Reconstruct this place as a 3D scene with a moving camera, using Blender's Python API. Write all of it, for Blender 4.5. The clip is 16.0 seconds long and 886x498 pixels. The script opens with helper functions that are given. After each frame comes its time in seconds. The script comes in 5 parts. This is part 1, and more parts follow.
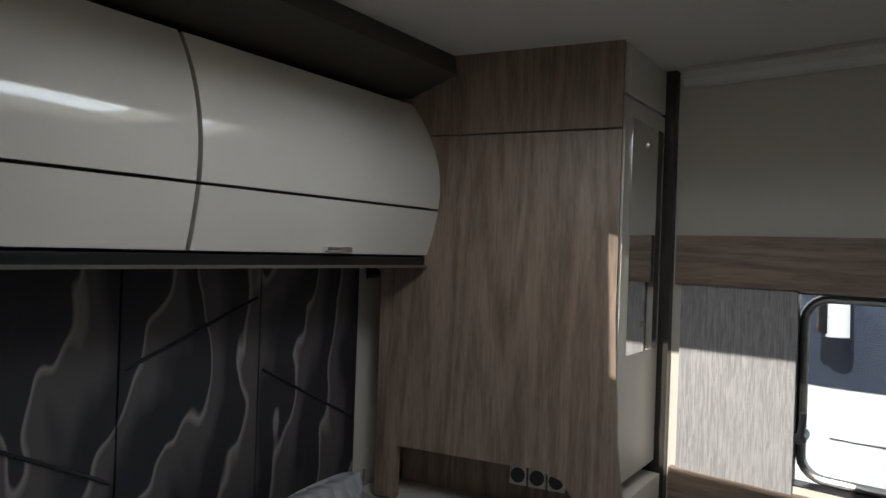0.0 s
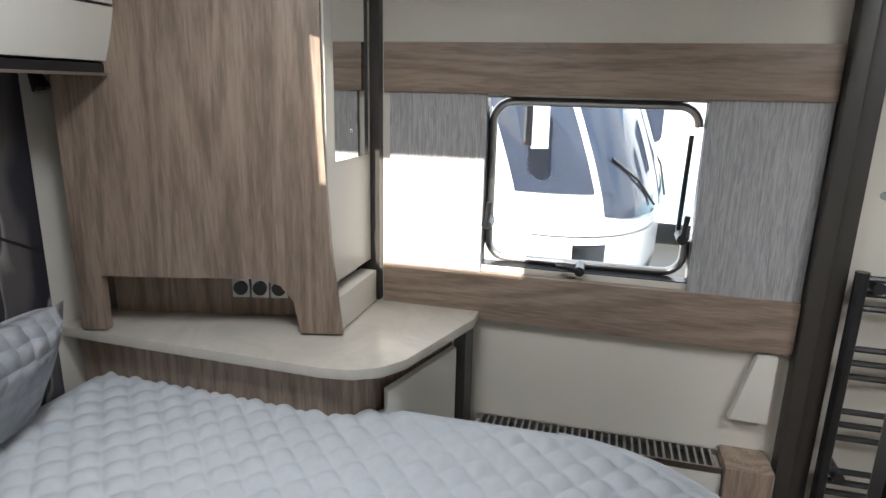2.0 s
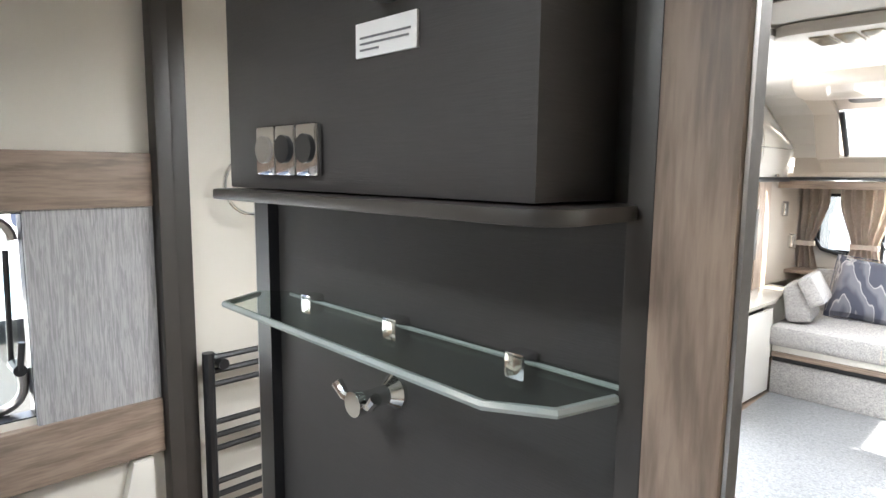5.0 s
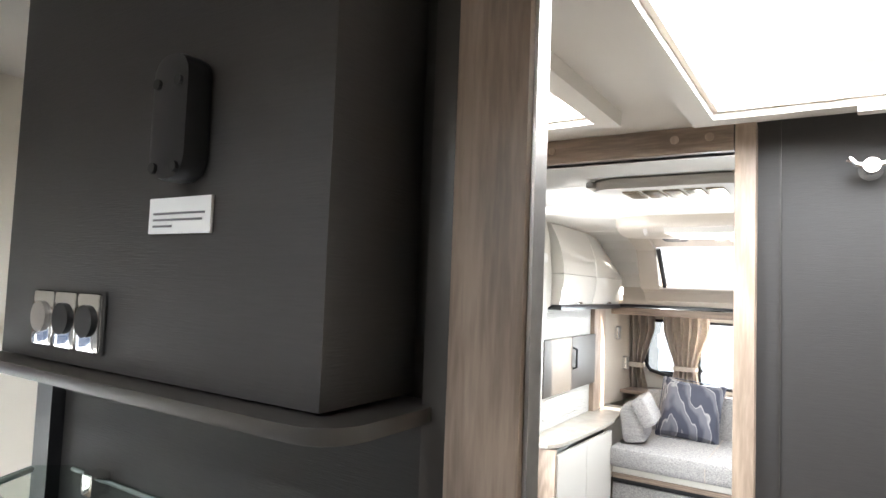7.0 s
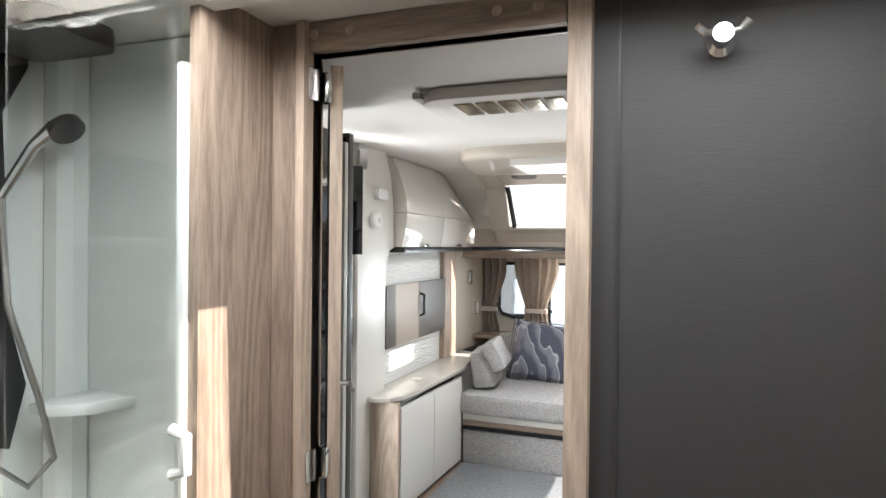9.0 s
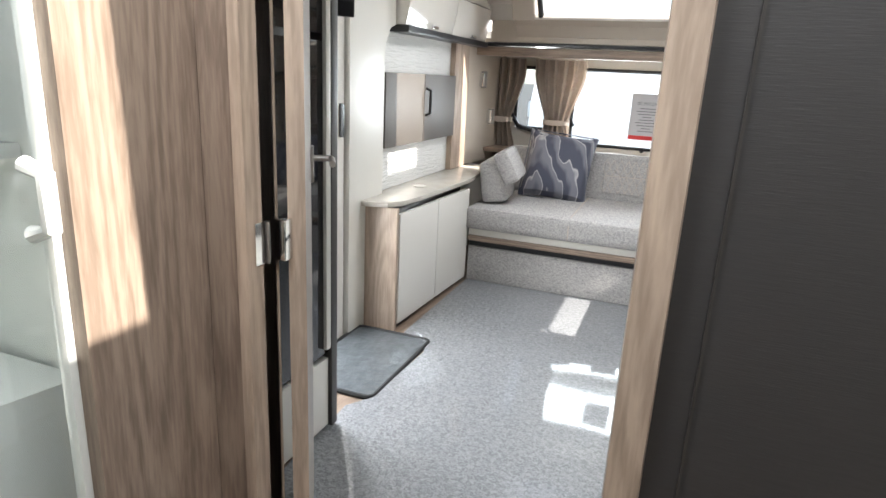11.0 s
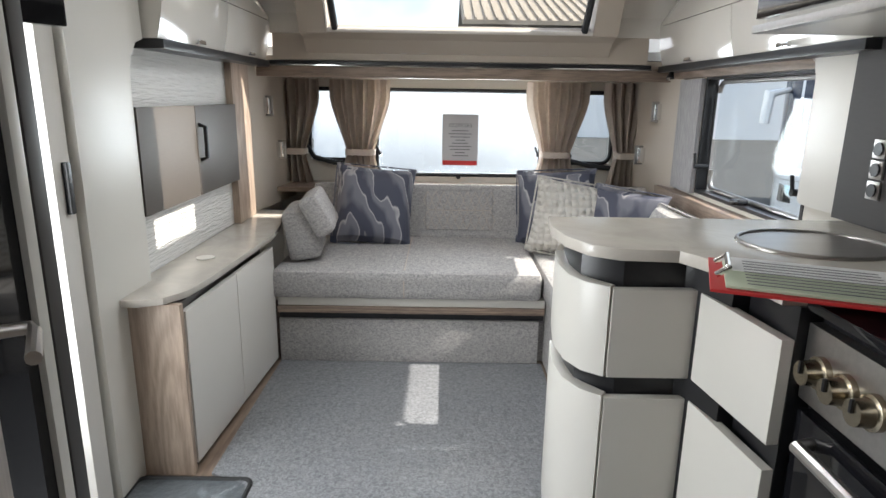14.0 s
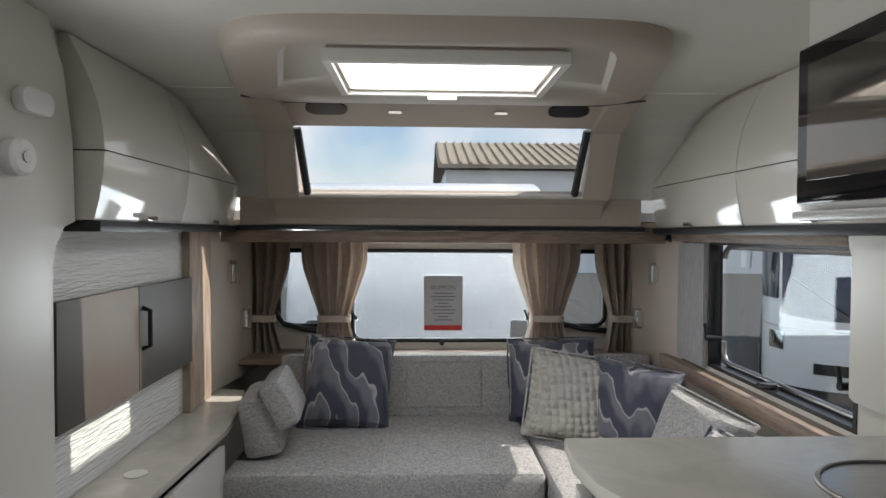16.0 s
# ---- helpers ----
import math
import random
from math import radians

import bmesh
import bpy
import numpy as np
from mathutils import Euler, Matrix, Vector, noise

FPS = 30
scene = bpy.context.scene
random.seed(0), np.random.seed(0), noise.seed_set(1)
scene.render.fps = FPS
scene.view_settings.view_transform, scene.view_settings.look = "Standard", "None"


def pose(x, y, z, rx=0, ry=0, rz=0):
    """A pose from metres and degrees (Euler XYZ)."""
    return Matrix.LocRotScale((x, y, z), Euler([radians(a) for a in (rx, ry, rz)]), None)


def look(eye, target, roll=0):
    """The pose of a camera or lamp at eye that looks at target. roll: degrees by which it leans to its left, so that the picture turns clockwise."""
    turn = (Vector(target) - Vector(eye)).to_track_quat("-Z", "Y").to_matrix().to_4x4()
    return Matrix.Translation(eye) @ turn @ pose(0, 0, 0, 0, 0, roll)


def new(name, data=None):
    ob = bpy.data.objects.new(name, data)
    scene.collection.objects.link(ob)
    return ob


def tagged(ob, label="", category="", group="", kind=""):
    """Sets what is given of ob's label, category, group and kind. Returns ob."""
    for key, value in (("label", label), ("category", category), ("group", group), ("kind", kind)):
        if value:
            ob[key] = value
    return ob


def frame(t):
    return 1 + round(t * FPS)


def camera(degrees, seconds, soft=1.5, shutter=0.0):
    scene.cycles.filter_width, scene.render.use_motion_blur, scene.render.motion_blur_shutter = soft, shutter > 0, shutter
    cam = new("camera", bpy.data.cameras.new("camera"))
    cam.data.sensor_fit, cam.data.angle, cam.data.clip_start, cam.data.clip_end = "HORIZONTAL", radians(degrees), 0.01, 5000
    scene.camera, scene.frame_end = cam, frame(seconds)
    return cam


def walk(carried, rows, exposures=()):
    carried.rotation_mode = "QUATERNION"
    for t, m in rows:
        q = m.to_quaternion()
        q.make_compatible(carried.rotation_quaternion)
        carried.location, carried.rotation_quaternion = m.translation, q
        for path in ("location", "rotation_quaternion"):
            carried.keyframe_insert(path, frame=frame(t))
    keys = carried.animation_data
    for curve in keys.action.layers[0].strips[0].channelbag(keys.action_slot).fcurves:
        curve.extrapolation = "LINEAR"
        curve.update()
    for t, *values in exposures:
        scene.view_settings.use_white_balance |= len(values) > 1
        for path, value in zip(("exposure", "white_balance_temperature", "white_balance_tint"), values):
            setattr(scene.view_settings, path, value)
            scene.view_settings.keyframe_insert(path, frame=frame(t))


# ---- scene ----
cam = camera(72.0, 16.0)
PATH = [
    (0, (1.62, 1.42, 1.42), (0.036, 0.20, 1.42), 2.0),
    (0.5, (1.623, 1.384, 1.424), (-0.208, 0.579, 1.431), 2.0),
    (1, (1.61, 1.43, 1.41), (-0.312, 0.88, 1.372), 3.0),
    (1.5, (1.577, 1.496, 1.394), (-0.338, 1.01, 1.089), 2.4),
    (2, (1.577, 1.515, 1.362), (-0.295, 1.029, 0.854), 1.4),
    (2.5, (1.554, 1.544, 1.331), (-0.291, 1.1, 0.699), 2.5),
    (3, (1.521, 1.512, 1.287), (-0.383, 1.472, 0.679), 3.6),
    (3.5, (1.482, 1.47, 1.308), (-0.34, 2.055, 0.725), 1.1),
    (4, (1.491, 1.47, 1.335), (-0.147, 2.513, 0.856), 1.7),
    (4.5, (1.498, 1.482, 1.381), (0.058, 2.833, 1.059), 1.2),
    (4.7, (1.512, 1.479, 1.407), (0.087, 2.852, 1.113), 0.7),
    (6.8, (1.543, 1.502, 1.519), (0.377, 3.123, 1.629), 2.4),
    (7, (1.553, 1.531, 1.517), (0.47, 3.208, 1.637), 2.2),
    (7.5, (1.559, 1.614, 1.504), (0.641, 3.387, 1.616), 1.5),
    (8, (1.519, 1.723, 1.493), (0.737, 3.563, 1.556), 1.3),
    (8.5, (1.534, 1.847, 1.485), (0.865, 3.731, 1.525), 2.1),
    (9, (1.539, 1.961, 1.44), (0.838, 3.834, 1.426), 0.6),
    (9.5, (1.544, 2.021, 1.381), (0.789, 3.863, 1.182), 1.1),
    (10, (1.495, 2.119, 1.293), (0.773, 3.942, 0.9), 2.7),
    (12.5, (1.233, 2.776, 1.176), (0.641, 4.587, 0.568), 2.6),
    (13, (1.173, 2.882, 1.212), (0.811, 4.745, 0.581), 1.5),
    (13.5, (1.081, 2.983, 1.227), (0.989, 4.889, 0.629), 1.2),
    (14, (1.037, 3.049, 1.252), (1.039, 4.99, 0.768), 0.9),
    (14.5, (1.033, 3.135, 1.32), (1.069, 5.114, 1.034), 1.4),
    (15, (1.022, 3.228, 1.374), (1.051, 5.225, 1.27), 1.5),
    (15.5, (1.028, 3.307, 1.387), (1.042, 5.306, 1.331), 0.8),
    (16, (1.011, 3.407, 1.393), (1.082, 5.405, 1.341), 0.3),
]
EXPOSURES = [(0, 0.3), (0.5, -0.35), (1.0, 0.3), (1.4, 1.45), (3.0, 1.8), (3.5, 1.85), (4.5, 2.7), (6.8, 2.55), (8, 2.15), (9, 1.65), (10, 1.75), (12.5, 1.4), (13.5, 1.05), (14.5, 0.95), (15, 0.35), (16, 0.15)]
walk(cam, [(t, look(eye, target, roll)) for t, eye, target, roll in PATH], EXPOSURES)

# ---- world and sun ----
SUN = Vector((-0.735, 0.028, -0.675)).normalized()
world = bpy.data.worlds.new("sky")
scene.world = world
world.use_nodes = True
wt = world.node_tree
sky = wt.nodes.new("ShaderNodeTexSky")
sky.sky_type, sky.sun_disc = "NISHITA", False
sky.sun_elevation, sky.sun_rotation = math.asin(-SUN.z), math.atan2(-SUN.x, -SUN.y)
wn = wt.nodes.new("ShaderNodeTexNoise")
wn.inputs["Scale"].default_value, wn.inputs["Detail"].default_value = 3.2, 7
wr = wt.nodes.new("ShaderNodeValToRGB")
wr.color_ramp.elements[0].position, wr.color_ramp.elements[1].position = 0.42, 0.56
wc = wt.nodes.new("ShaderNodeTexCoord")
wt.links.new(wc.outputs["Generated"], wn.inputs["Vector"])
wt.links.new(wn.outputs["Fac"], wr.inputs["Fac"])
wm = wt.nodes.new("ShaderNodeMixRGB")
wm.inputs[2].default_value = (5.5, 5.7, 6.0, 1)
wt.links.new(wr.outputs["Color"], wm.inputs[0])
wt.links.new(sky.outputs["Color"], wm.inputs[1])
wt.links.new(wm.outputs["Color"], wt.nodes["Background"].inputs["Color"])
wt.nodes["Background"].inputs["Strength"].default_value = 0.15
sun = new("sun", bpy.data.lights.new("sun", "SUN"))
sun.data.energy, sun.data.angle, sun.data.color = 5.0, radians(0.5), (1, 0.95, 0.87)
sun.matrix_world = look((0, 0, 9), Vector((0, 0, 9)) + SUN)


def window_light(name, at, to, w, h, power):
    ob = new(name, bpy.data.lights.new(name, "AREA"))
    ob.data.shape, ob.data.size, ob.data.size_y, ob.data.energy = "RECTANGLE", w, h, power
    ob.data.color = (0.93, 0.97, 1)
    ob.matrix_world = look(at, to)
    return ob


window_light("skylight_bedroom", (0.98, 1.07, 1.99), (0.98, 1.07, 0), 0.42, 0.4, 3.8)
window_light("skylight_shower", (0.87, 2.7, 1.99), (0.87, 2.7, 0), 0.36, 0.38, 4.5)
window_light("skylight_washroom", (1.64, 2.67, 1.99), (1.64, 2.67, 0), 0.6, 0.62, 4.5)
window_light("skylight_lounge", (1.08, 5.30, 2.0), (1.08, 5.30, 0), 0.64, 0.38, 8)
window_light("entrance_light", (-0.08, 4.32, 1.1), (1, 4.32, 1.0), 0.5, 1.5, 14)
window_light("window_light_front", (1.13, 7.02, 1.03), (1.13, 5, 0.9), 1.0, 0.5, 11)


# ---- materials ----
def material(name, color, rough=0.5, metal=0.0, vary=0.12, scale=6.0, stretch=(1, 1, 1), bump=0.0, fine=0.0, coat=0.0, color2=None, sharp=False, dist=0.002):
    m = bpy.data.materials.new(name)
    m.use_nodes = True
    nt = m.node_tree
    b = nt.nodes["Principled BSDF"]
    b.inputs["Roughness"].default_value, b.inputs["Metallic"].default_value, b.inputs["Coat Weight"].default_value = rough, metal, coat
    b.inputs["Coat Roughness"].default_value = 0.04
    tc, mp = nt.nodes.new("ShaderNodeTexCoord"), nt.nodes.new("ShaderNodeMapping")
    mp.inputs["Scale"].default_value = stretch
    nt.links.new(tc.outputs["Object"], mp.inputs["Vector"])
    n = nt.nodes.new("ShaderNodeTexNoise")
    n.inputs["Scale"].default_value, n.inputs["Detail"].default_value, n.inputs["Roughness"].default_value = scale, 8, 0.65
    n.inputs["Distortion"].default_value = 1.2 if sharp else 0.2
    nt.links.new(mp.outputs["Vector"], n.inputs["Vector"])
    r = nt.nodes.new("ShaderNodeValToRGB")
    lo = color2 or tuple(c * (1 - vary) for c in color)
    r.color_ramp.elements[0].color, r.color_ramp.elements[1].color = (*lo, 1), (*color, 1)
    r.color_ramp.elements[0].position, r.color_ramp.elements[1].position = (0.40, 0.60) if sharp else (0.3, 0.7)
    nt.links.new(n.outputs["Fac"], r.inputs["Fac"])
    nt.links.new(r.outputs["Color"], b.inputs["Base Color"])
    if bump:
        n2 = nt.nodes.new("ShaderNodeTexNoise")
        n2.inputs["Scale"].default_value, n2.inputs["Detail"].default_value = fine or scale * 8, 4
        nt.links.new(mp.outputs["Vector"], n2.inputs["Vector"])
        bp = nt.nodes.new("ShaderNodeBump")
        bp.inputs["Strength"].default_value, bp.inputs["Distance"].default_value = bump, dist
        nt.links.new(n2.outputs["Fac"], bp.inputs["Height"])
        nt.links.new(bp.outputs["Normal"], b.inputs["Normal"])
    return m


def wood(name, stretch, a=(0.33, 0.248, 0.192), b=(0.165, 0.119, 0.09)):
    """Wood print: contour-like growth rings with fine fibres, long along the smallest stretch."""
    m = material(name, a, 0.45, scale=3.0, stretch=stretch, color2=b, bump=0.10, fine=16, sharp=True)
    nt = m.node_tree
    bsdf = nt.nodes["Principled BSDF"]
    base = bsdf.inputs["Base Color"].links[0].from_socket
    mp = next(n for n in nt.nodes if n.type == "MAPPING")
    ring = nt.nodes.new("ShaderNodeTexNoise")
    ring.inputs["Scale"].default_value, ring.inputs["Detail"].default_value, ring.inputs["Roughness"].default_value = 0.55, 1.5, 0.4
    nt.links.new(mp.outputs["Vector"], ring.inputs["Vector"])
    mul, sine = nt.nodes.new("ShaderNodeMath"), nt.nodes.new("ShaderNodeMath")
    mul.operation, sine.operation = "MULTIPLY", "SINE"
    mul.inputs[1].default_value = 105.0
    nt.links.new(ring.outputs["Fac"], mul.inputs[0])
    nt.links.new(mul.outputs[0], sine.inputs[0])
    fib = nt.nodes.new("ShaderNodeTexNoise")
    fib.inputs["Scale"].default_value, fib.inputs["Detail"].default_value = 17.0, 5
    nt.links.new(mp.outputs["Vector"], fib.inputs["Vector"])
    mixv = nt.nodes.new("ShaderNodeMath")
    mixv.operation = "MULTIPLY_ADD"
    mixv.inputs[1].default_value = 0.16
    nt.links.new(sine.outputs[0], mixv.inputs[0])
    nt.links.new(fib.outputs["Fac"], mixv.inputs[2])
    ramp = nt.nodes.new("ShaderNodeValToRGB")
    ramp.color_ramp.elements[0].position, ramp.color_ramp.elements[1].position = 0.28, 0.68
    ramp.color_ramp.elements[0].color, ramp.color_ramp.elements[1].color = (*b, 1), (*a, 1)
    nt.links.new(mixv.outputs[0], ramp.inputs["Fac"])
    mix = nt.nodes.new("ShaderNodeMixRGB")
    mix.inputs[0].default_value = 0.68
    nt.links.new(base, mix.inputs[1])
    nt.links.new(ramp.outputs["Color"], mix.inputs[2])
    nt.links.new(mix.outputs["Color"], bsdf.inputs["Base Color"])
    return m


def marbled(name, low, mid, high, rough, waves=5.0):
    """Velvet print of wavy upright strata with pale veins."""
    m = material(name, mid, rough, vary=0.1, scale=60, bump=0.12, fine=300)
    nt = m.node_tree
    tc, mp = nt.nodes.new("ShaderNodeTexCoord"), nt.nodes.new("ShaderNodeMapping")
    mp.inputs["Scale"].default_value = (1, 1, 0.32)
    nt.links.new(tc.outputs["Object"], mp.inputs["Vector"])
    wv = nt.nodes.new("ShaderNodeTexWave")
    wv.wave_type, wv.bands_direction, wv.wave_profile = "BANDS", "DIAGONAL", "SAW"
    wv.inputs["Scale"].default_value, wv.inputs["Distortion"].default_value = waves, 15.0
    wv.inputs["Detail"].default_value, wv.inputs["Detail Scale"].default_value, wv.inputs["Detail Roughness"].default_value = 3.0, 1.0, 0.5
    nt.links.new(mp.outputs["Vector"], wv.inputs["Vector"])
    r = nt.nodes.new("ShaderNodeValToRGB")
    e = r.color_ramp.elements
    e[0].position, e[0].color, e[1].position, e[1].color = 0.0, (*low, 1), 1.0, (*low, 1)
    for p, c in ((0.35, low), (0.62, mid), (0.84, mid), (0.92, high), (0.96, low)):
        k = e.new(p)
        k.color = (*c, 1)
    nt.links.new(wv.outputs["Fac"], r.inputs["Fac"])
    nt.links.new(r.outputs["Color"], nt.nodes["Principled BSDF"].inputs["Base Color"])
    return m


def quilted(name, color, scale):
    """Cloth with raised stitched cells."""
    m = material(name, color, 0.85, vary=0.06, scale=40)
    nt = m.node_tree
    tc, v = nt.nodes.new("ShaderNodeTexCoord"), nt.nodes.new("ShaderNodeTexVoronoi")
    v.feature = "F1"
    v.inputs["Scale"].default_value, v.inputs["Randomness"].default_value = scale, 0.25
    bp = nt.nodes.new("ShaderNodeBump")
    bp.invert = True
    bp.inputs["Strength"].default_value, bp.inputs["Distance"].default_value = 1.0, 0.03
    nt.links.new(tc.outputs["Object"], v.inputs["Vector"])
    nt.links.new(v.outputs["Distance"], bp.inputs["Height"])
    nt.links.new(bp.outputs["Normal"], nt.nodes["Principled BSDF"].inputs["Normal"])
    return m


def glass_material(name, tint=(1, 1, 1), rough=0.0):
    m = bpy.data.materials.new(name)
    m.use_nodes = True
    nt = m.node_tree
    nt.nodes.remove(nt.nodes["Principled BSDF"])
    tr, gl, mx = (nt.nodes.new("ShaderNode" + k) for k in ("BsdfTransparent", "BsdfGlossy", "MixShader"))
    tr.inputs["Color"].default_value = (*tint, 1)
    gl.inputs["Roughness"].default_value = rough
    mx.inputs[0].default_value = 0.06
    nt.links.new(tr.outputs[0], mx.inputs[1])
    nt.links.new(gl.outputs[0], mx.inputs[2])
    nt.links.new(mx.outputs[0], nt.nodes["Material Output"].inputs["Surface"])
    return m


WOOD = wood("walnut_upright", (9, 9, 0.9))
WOOD_Y = wood("walnut_along", (9, 0.9, 9))
WOOD_X = wood("walnut_across", (0.9, 9, 9))
WOOD_PALE = wood("pale_walnut_upright", (9, 9, 0.9), (0.46, 0.355, 0.275), (0.28, 0.21, 0.162))
DOOR_WOOD = wood("grey_oak", (8, 8, 0.5), (0.36, 0.325, 0.295), (0.27, 0.24, 0.215))
CREAM = material("cream_wall_board", (0.66, 0.62, 0.55), 0.6, vary=0.05, scale=2, bump=0.08, fine=160)
CEIL = material("ceiling_board", (0.70, 0.665, 0.615), 0.65, vary=0.04, scale=2, bump=0.05, fine=120)
WHITE = material("white_gloss_laminate", (0.74, 0.71, 0.655), 0.10, vary=0.03, scale=1.5, coat=0.6)
CABINET = material("satin_cream_laminate", (0.66, 0.635, 0.58), 0.32, vary=0.03, scale=2)
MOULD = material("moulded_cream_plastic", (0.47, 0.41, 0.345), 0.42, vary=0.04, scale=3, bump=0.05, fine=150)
SHOWER = material("white_shower_plastic", (0.72, 0.73, 0.70), 0.18, vary=0.04, scale=3, coat=0.3)
DARK = material("dark_linen_board", (0.038, 0.035, 0.034), 0.58, vary=0.18, scale=22, stretch=(1, 1, 14), bump=0.2, fine=40)
DARKTRIM = material("dark_bronze_trim", (0.045, 0.04, 0.036), 0.38, vary=0.2, scale=8)
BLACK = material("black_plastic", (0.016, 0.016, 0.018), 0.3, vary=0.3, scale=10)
GLOSSBLACK = material("black_glass", (0.010, 0.010, 0.012), 0.05, vary=0.2, scale=3)
RUBBER = material("black_rubber", (0.02, 0.02, 0.02), 0.7, vary=0.3, scale=30, bump=0.2)
CHROME = material("chrome", (0.82, 0.82, 0.82), 0.08, 1.0, vary=0.05, scale=8)
STEEL = material("brushed_steel", (0.50, 0.48, 0.46), 0.32, 1.0, vary=0.15, scale=6, stretch=(1, 12, 12))
BRASS = material("aged_brass", (0.46, 0.40, 0.30), 0.25, 1.0, vary=0.2, scale=20)
TOP = material("stone_look_worktop", (0.56, 0.52, 0.46), 0.22, vary=0.12, scale=5, sharp=True)
CURTAINBOARD = material("woven_grey_panel", (0.42, 0.41, 0.41), 0.9, scale=14, stretch=(14, 14, 0.9), color2=(0.27, 0.265, 0.27), bump=0.7, fine=14, sharp=True)
SOFA = material("grey_woven_upholstery", (0.50, 0.475, 0.455), 0.92, scale=95, stretch=(1, 1, 1.6), color2=(0.25, 0.245, 0.245), bump=0.9, fine=200, sharp=True, dist=0.003)
CURTAIN = material("taupe_curtain_cloth", (0.54, 0.46, 0.39), 0.85, vary=0.18, scale=30, bump=0.3, fine=200)
CARPET = material("grey_carpet_under_film", (0.27, 0.275, 0.285), 0.42, scale=80, color2=(0.135, 0.139, 0.15), bump=1.0, fine=38, sharp=True, coat=0.5, dist=0.008)
MATM = material("grey_mat_under_film", (0.13, 0.145, 0.155), 0.3, scale=20, color2=(0.06, 0.07, 0.078), bump=0.9, fine=26, coat=0.5, dist=0.008)
FLOORM = wood("floor_vinyl", (6, 0.8, 6), (0.30, 0.22, 0.165), (0.18, 0.125, 0.09))
MATTRESS = material("quilted_mattress_cloth", (0.56, 0.585, 0.62), 0.85, vary=0.08, scale=40, bump=0.25, fine=420)
CUSHION_D = quilted("diamond_cushion_cloth", (0.56, 0.53, 0.48), 30)
GREYPILLOW = quilted("grey_embossed_pillow", (0.34, 0.35, 0.37), 26)
MARBLE = marbled("blue_marbled_velvet", (0.06, 0.065, 0.095), (0.17, 0.17, 0.20), (0.46, 0.44, 0.44), 0.65, 4.0)
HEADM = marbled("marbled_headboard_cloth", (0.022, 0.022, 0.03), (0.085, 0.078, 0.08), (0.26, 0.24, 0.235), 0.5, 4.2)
TEXWALL = material("white_rippled_board", (0.70, 0.69, 0.66), 0.45, vary=0.06, scale=5, stretch=(1, 1.6, 16), bump=1.0, fine=6, dist=0.012)
MIRROR = material("mirror", (0.86, 0.87, 0.86), 0.015, 1.0, vary=0.01)
TVGLASS = material("bronze_mirror_glass", (0.20, 0.18, 0.165), 0.06, 0.75, vary=0.03)
# The wall cabinet's own dark taupe; on the locker fascia it stands for shade.
TAUPE = material("dark_taupe_panel_and_shade", (0.085, 0.072, 0.06), 0.5, vary=0.12, scale=30, stretch=(1, 1, 8))
# White paper greyed to carry the shade of its backlit inner side.
PRINTED = material("backlit_printed_card", (0.46, 0.46, 0.48), 0.7, vary=0.04)
BODYW = material("white_vehicle_paint", (0.80, 0.81, 0.82), 0.2, vary=0.04, scale=1, coat=0.4)
BODYB = material("pale_blue_vehicle_paint", (0.36, 0.52, 0.60), 0.3, vary=0.06, scale=1)
VGLASS = material("dark_vehicle_glass", (0.04, 0.05, 0.078), 0.05, vary=0.3, scale=1.5)
ASPHALT = material("asphalt", (0.075, 0.073, 0.07), 0.9, vary=0.4, scale=25, bump=0.6, fine=120)
ROOFM = material("ribbed_shed_roof", (0.34, 0.29, 0.22), 0.6, vary=0.25, scale=1.5)
ALARM = material("white_alarm_plastic", (0.82, 0.81, 0.79), 0.35, vary=0.03)
PAPER = material("white_paper", (0.78, 0.78, 0.78), 0.7, vary=0.03)
INK = material("grey_print", (0.16, 0.16, 0.17), 0.7, vary=0.05)
RED = material("red_print", (0.55, 0.03, 0.03), 0.5, vary=0.08)
GREENP = material("pale_green_form", (0.60, 0.66, 0.50), 0.7, vary=0.06)
GLASS = glass_material("clear_pane")
ACRYL = glass_material("acrylic_pane", (0.93, 0.96, 0.97))
TINT = glass_material("grey_tinted_pane", (0.55, 0.6, 0.65))
SHELFG = glass_material("shelf_glass", (0.88, 0.92, 0.90), 0.02)
EDGEG = material("polished_glass_edge", (0.34, 0.38, 0.37), 0.08, vary=0.1, scale=20)


# ---- mesh helpers ----
def box(x0, y0, z0, x1, y1, z1, bevel=0.0, bm=None, seg=2):
    out = bm or bmesh.new()
    own = bmesh.new()
    bmesh.ops.create_cube(own, size=1)
    for v in own.verts:
        v.co = Vector(((x0 + x1) / 2 + v.co.x * (x1 - x0), (y0 + y1) / 2 + v.co.y * (y1 - y0), (z0 + z1) / 2 + v.co.z * (z1 - z0)))
    if bevel:
        bmesh.ops.bevel(own, geom=own.edges[:], offset=bevel, segments=seg, profile=0.7, affect="EDGES")
    return merge(out, own)


def merge(out, own):
    me = bpy.data.meshes.new("tmp")
    own.to_mesh(me)
    own.free()
    out.from_mesh(me)
    bpy.data.meshes.remove(me)
    return out


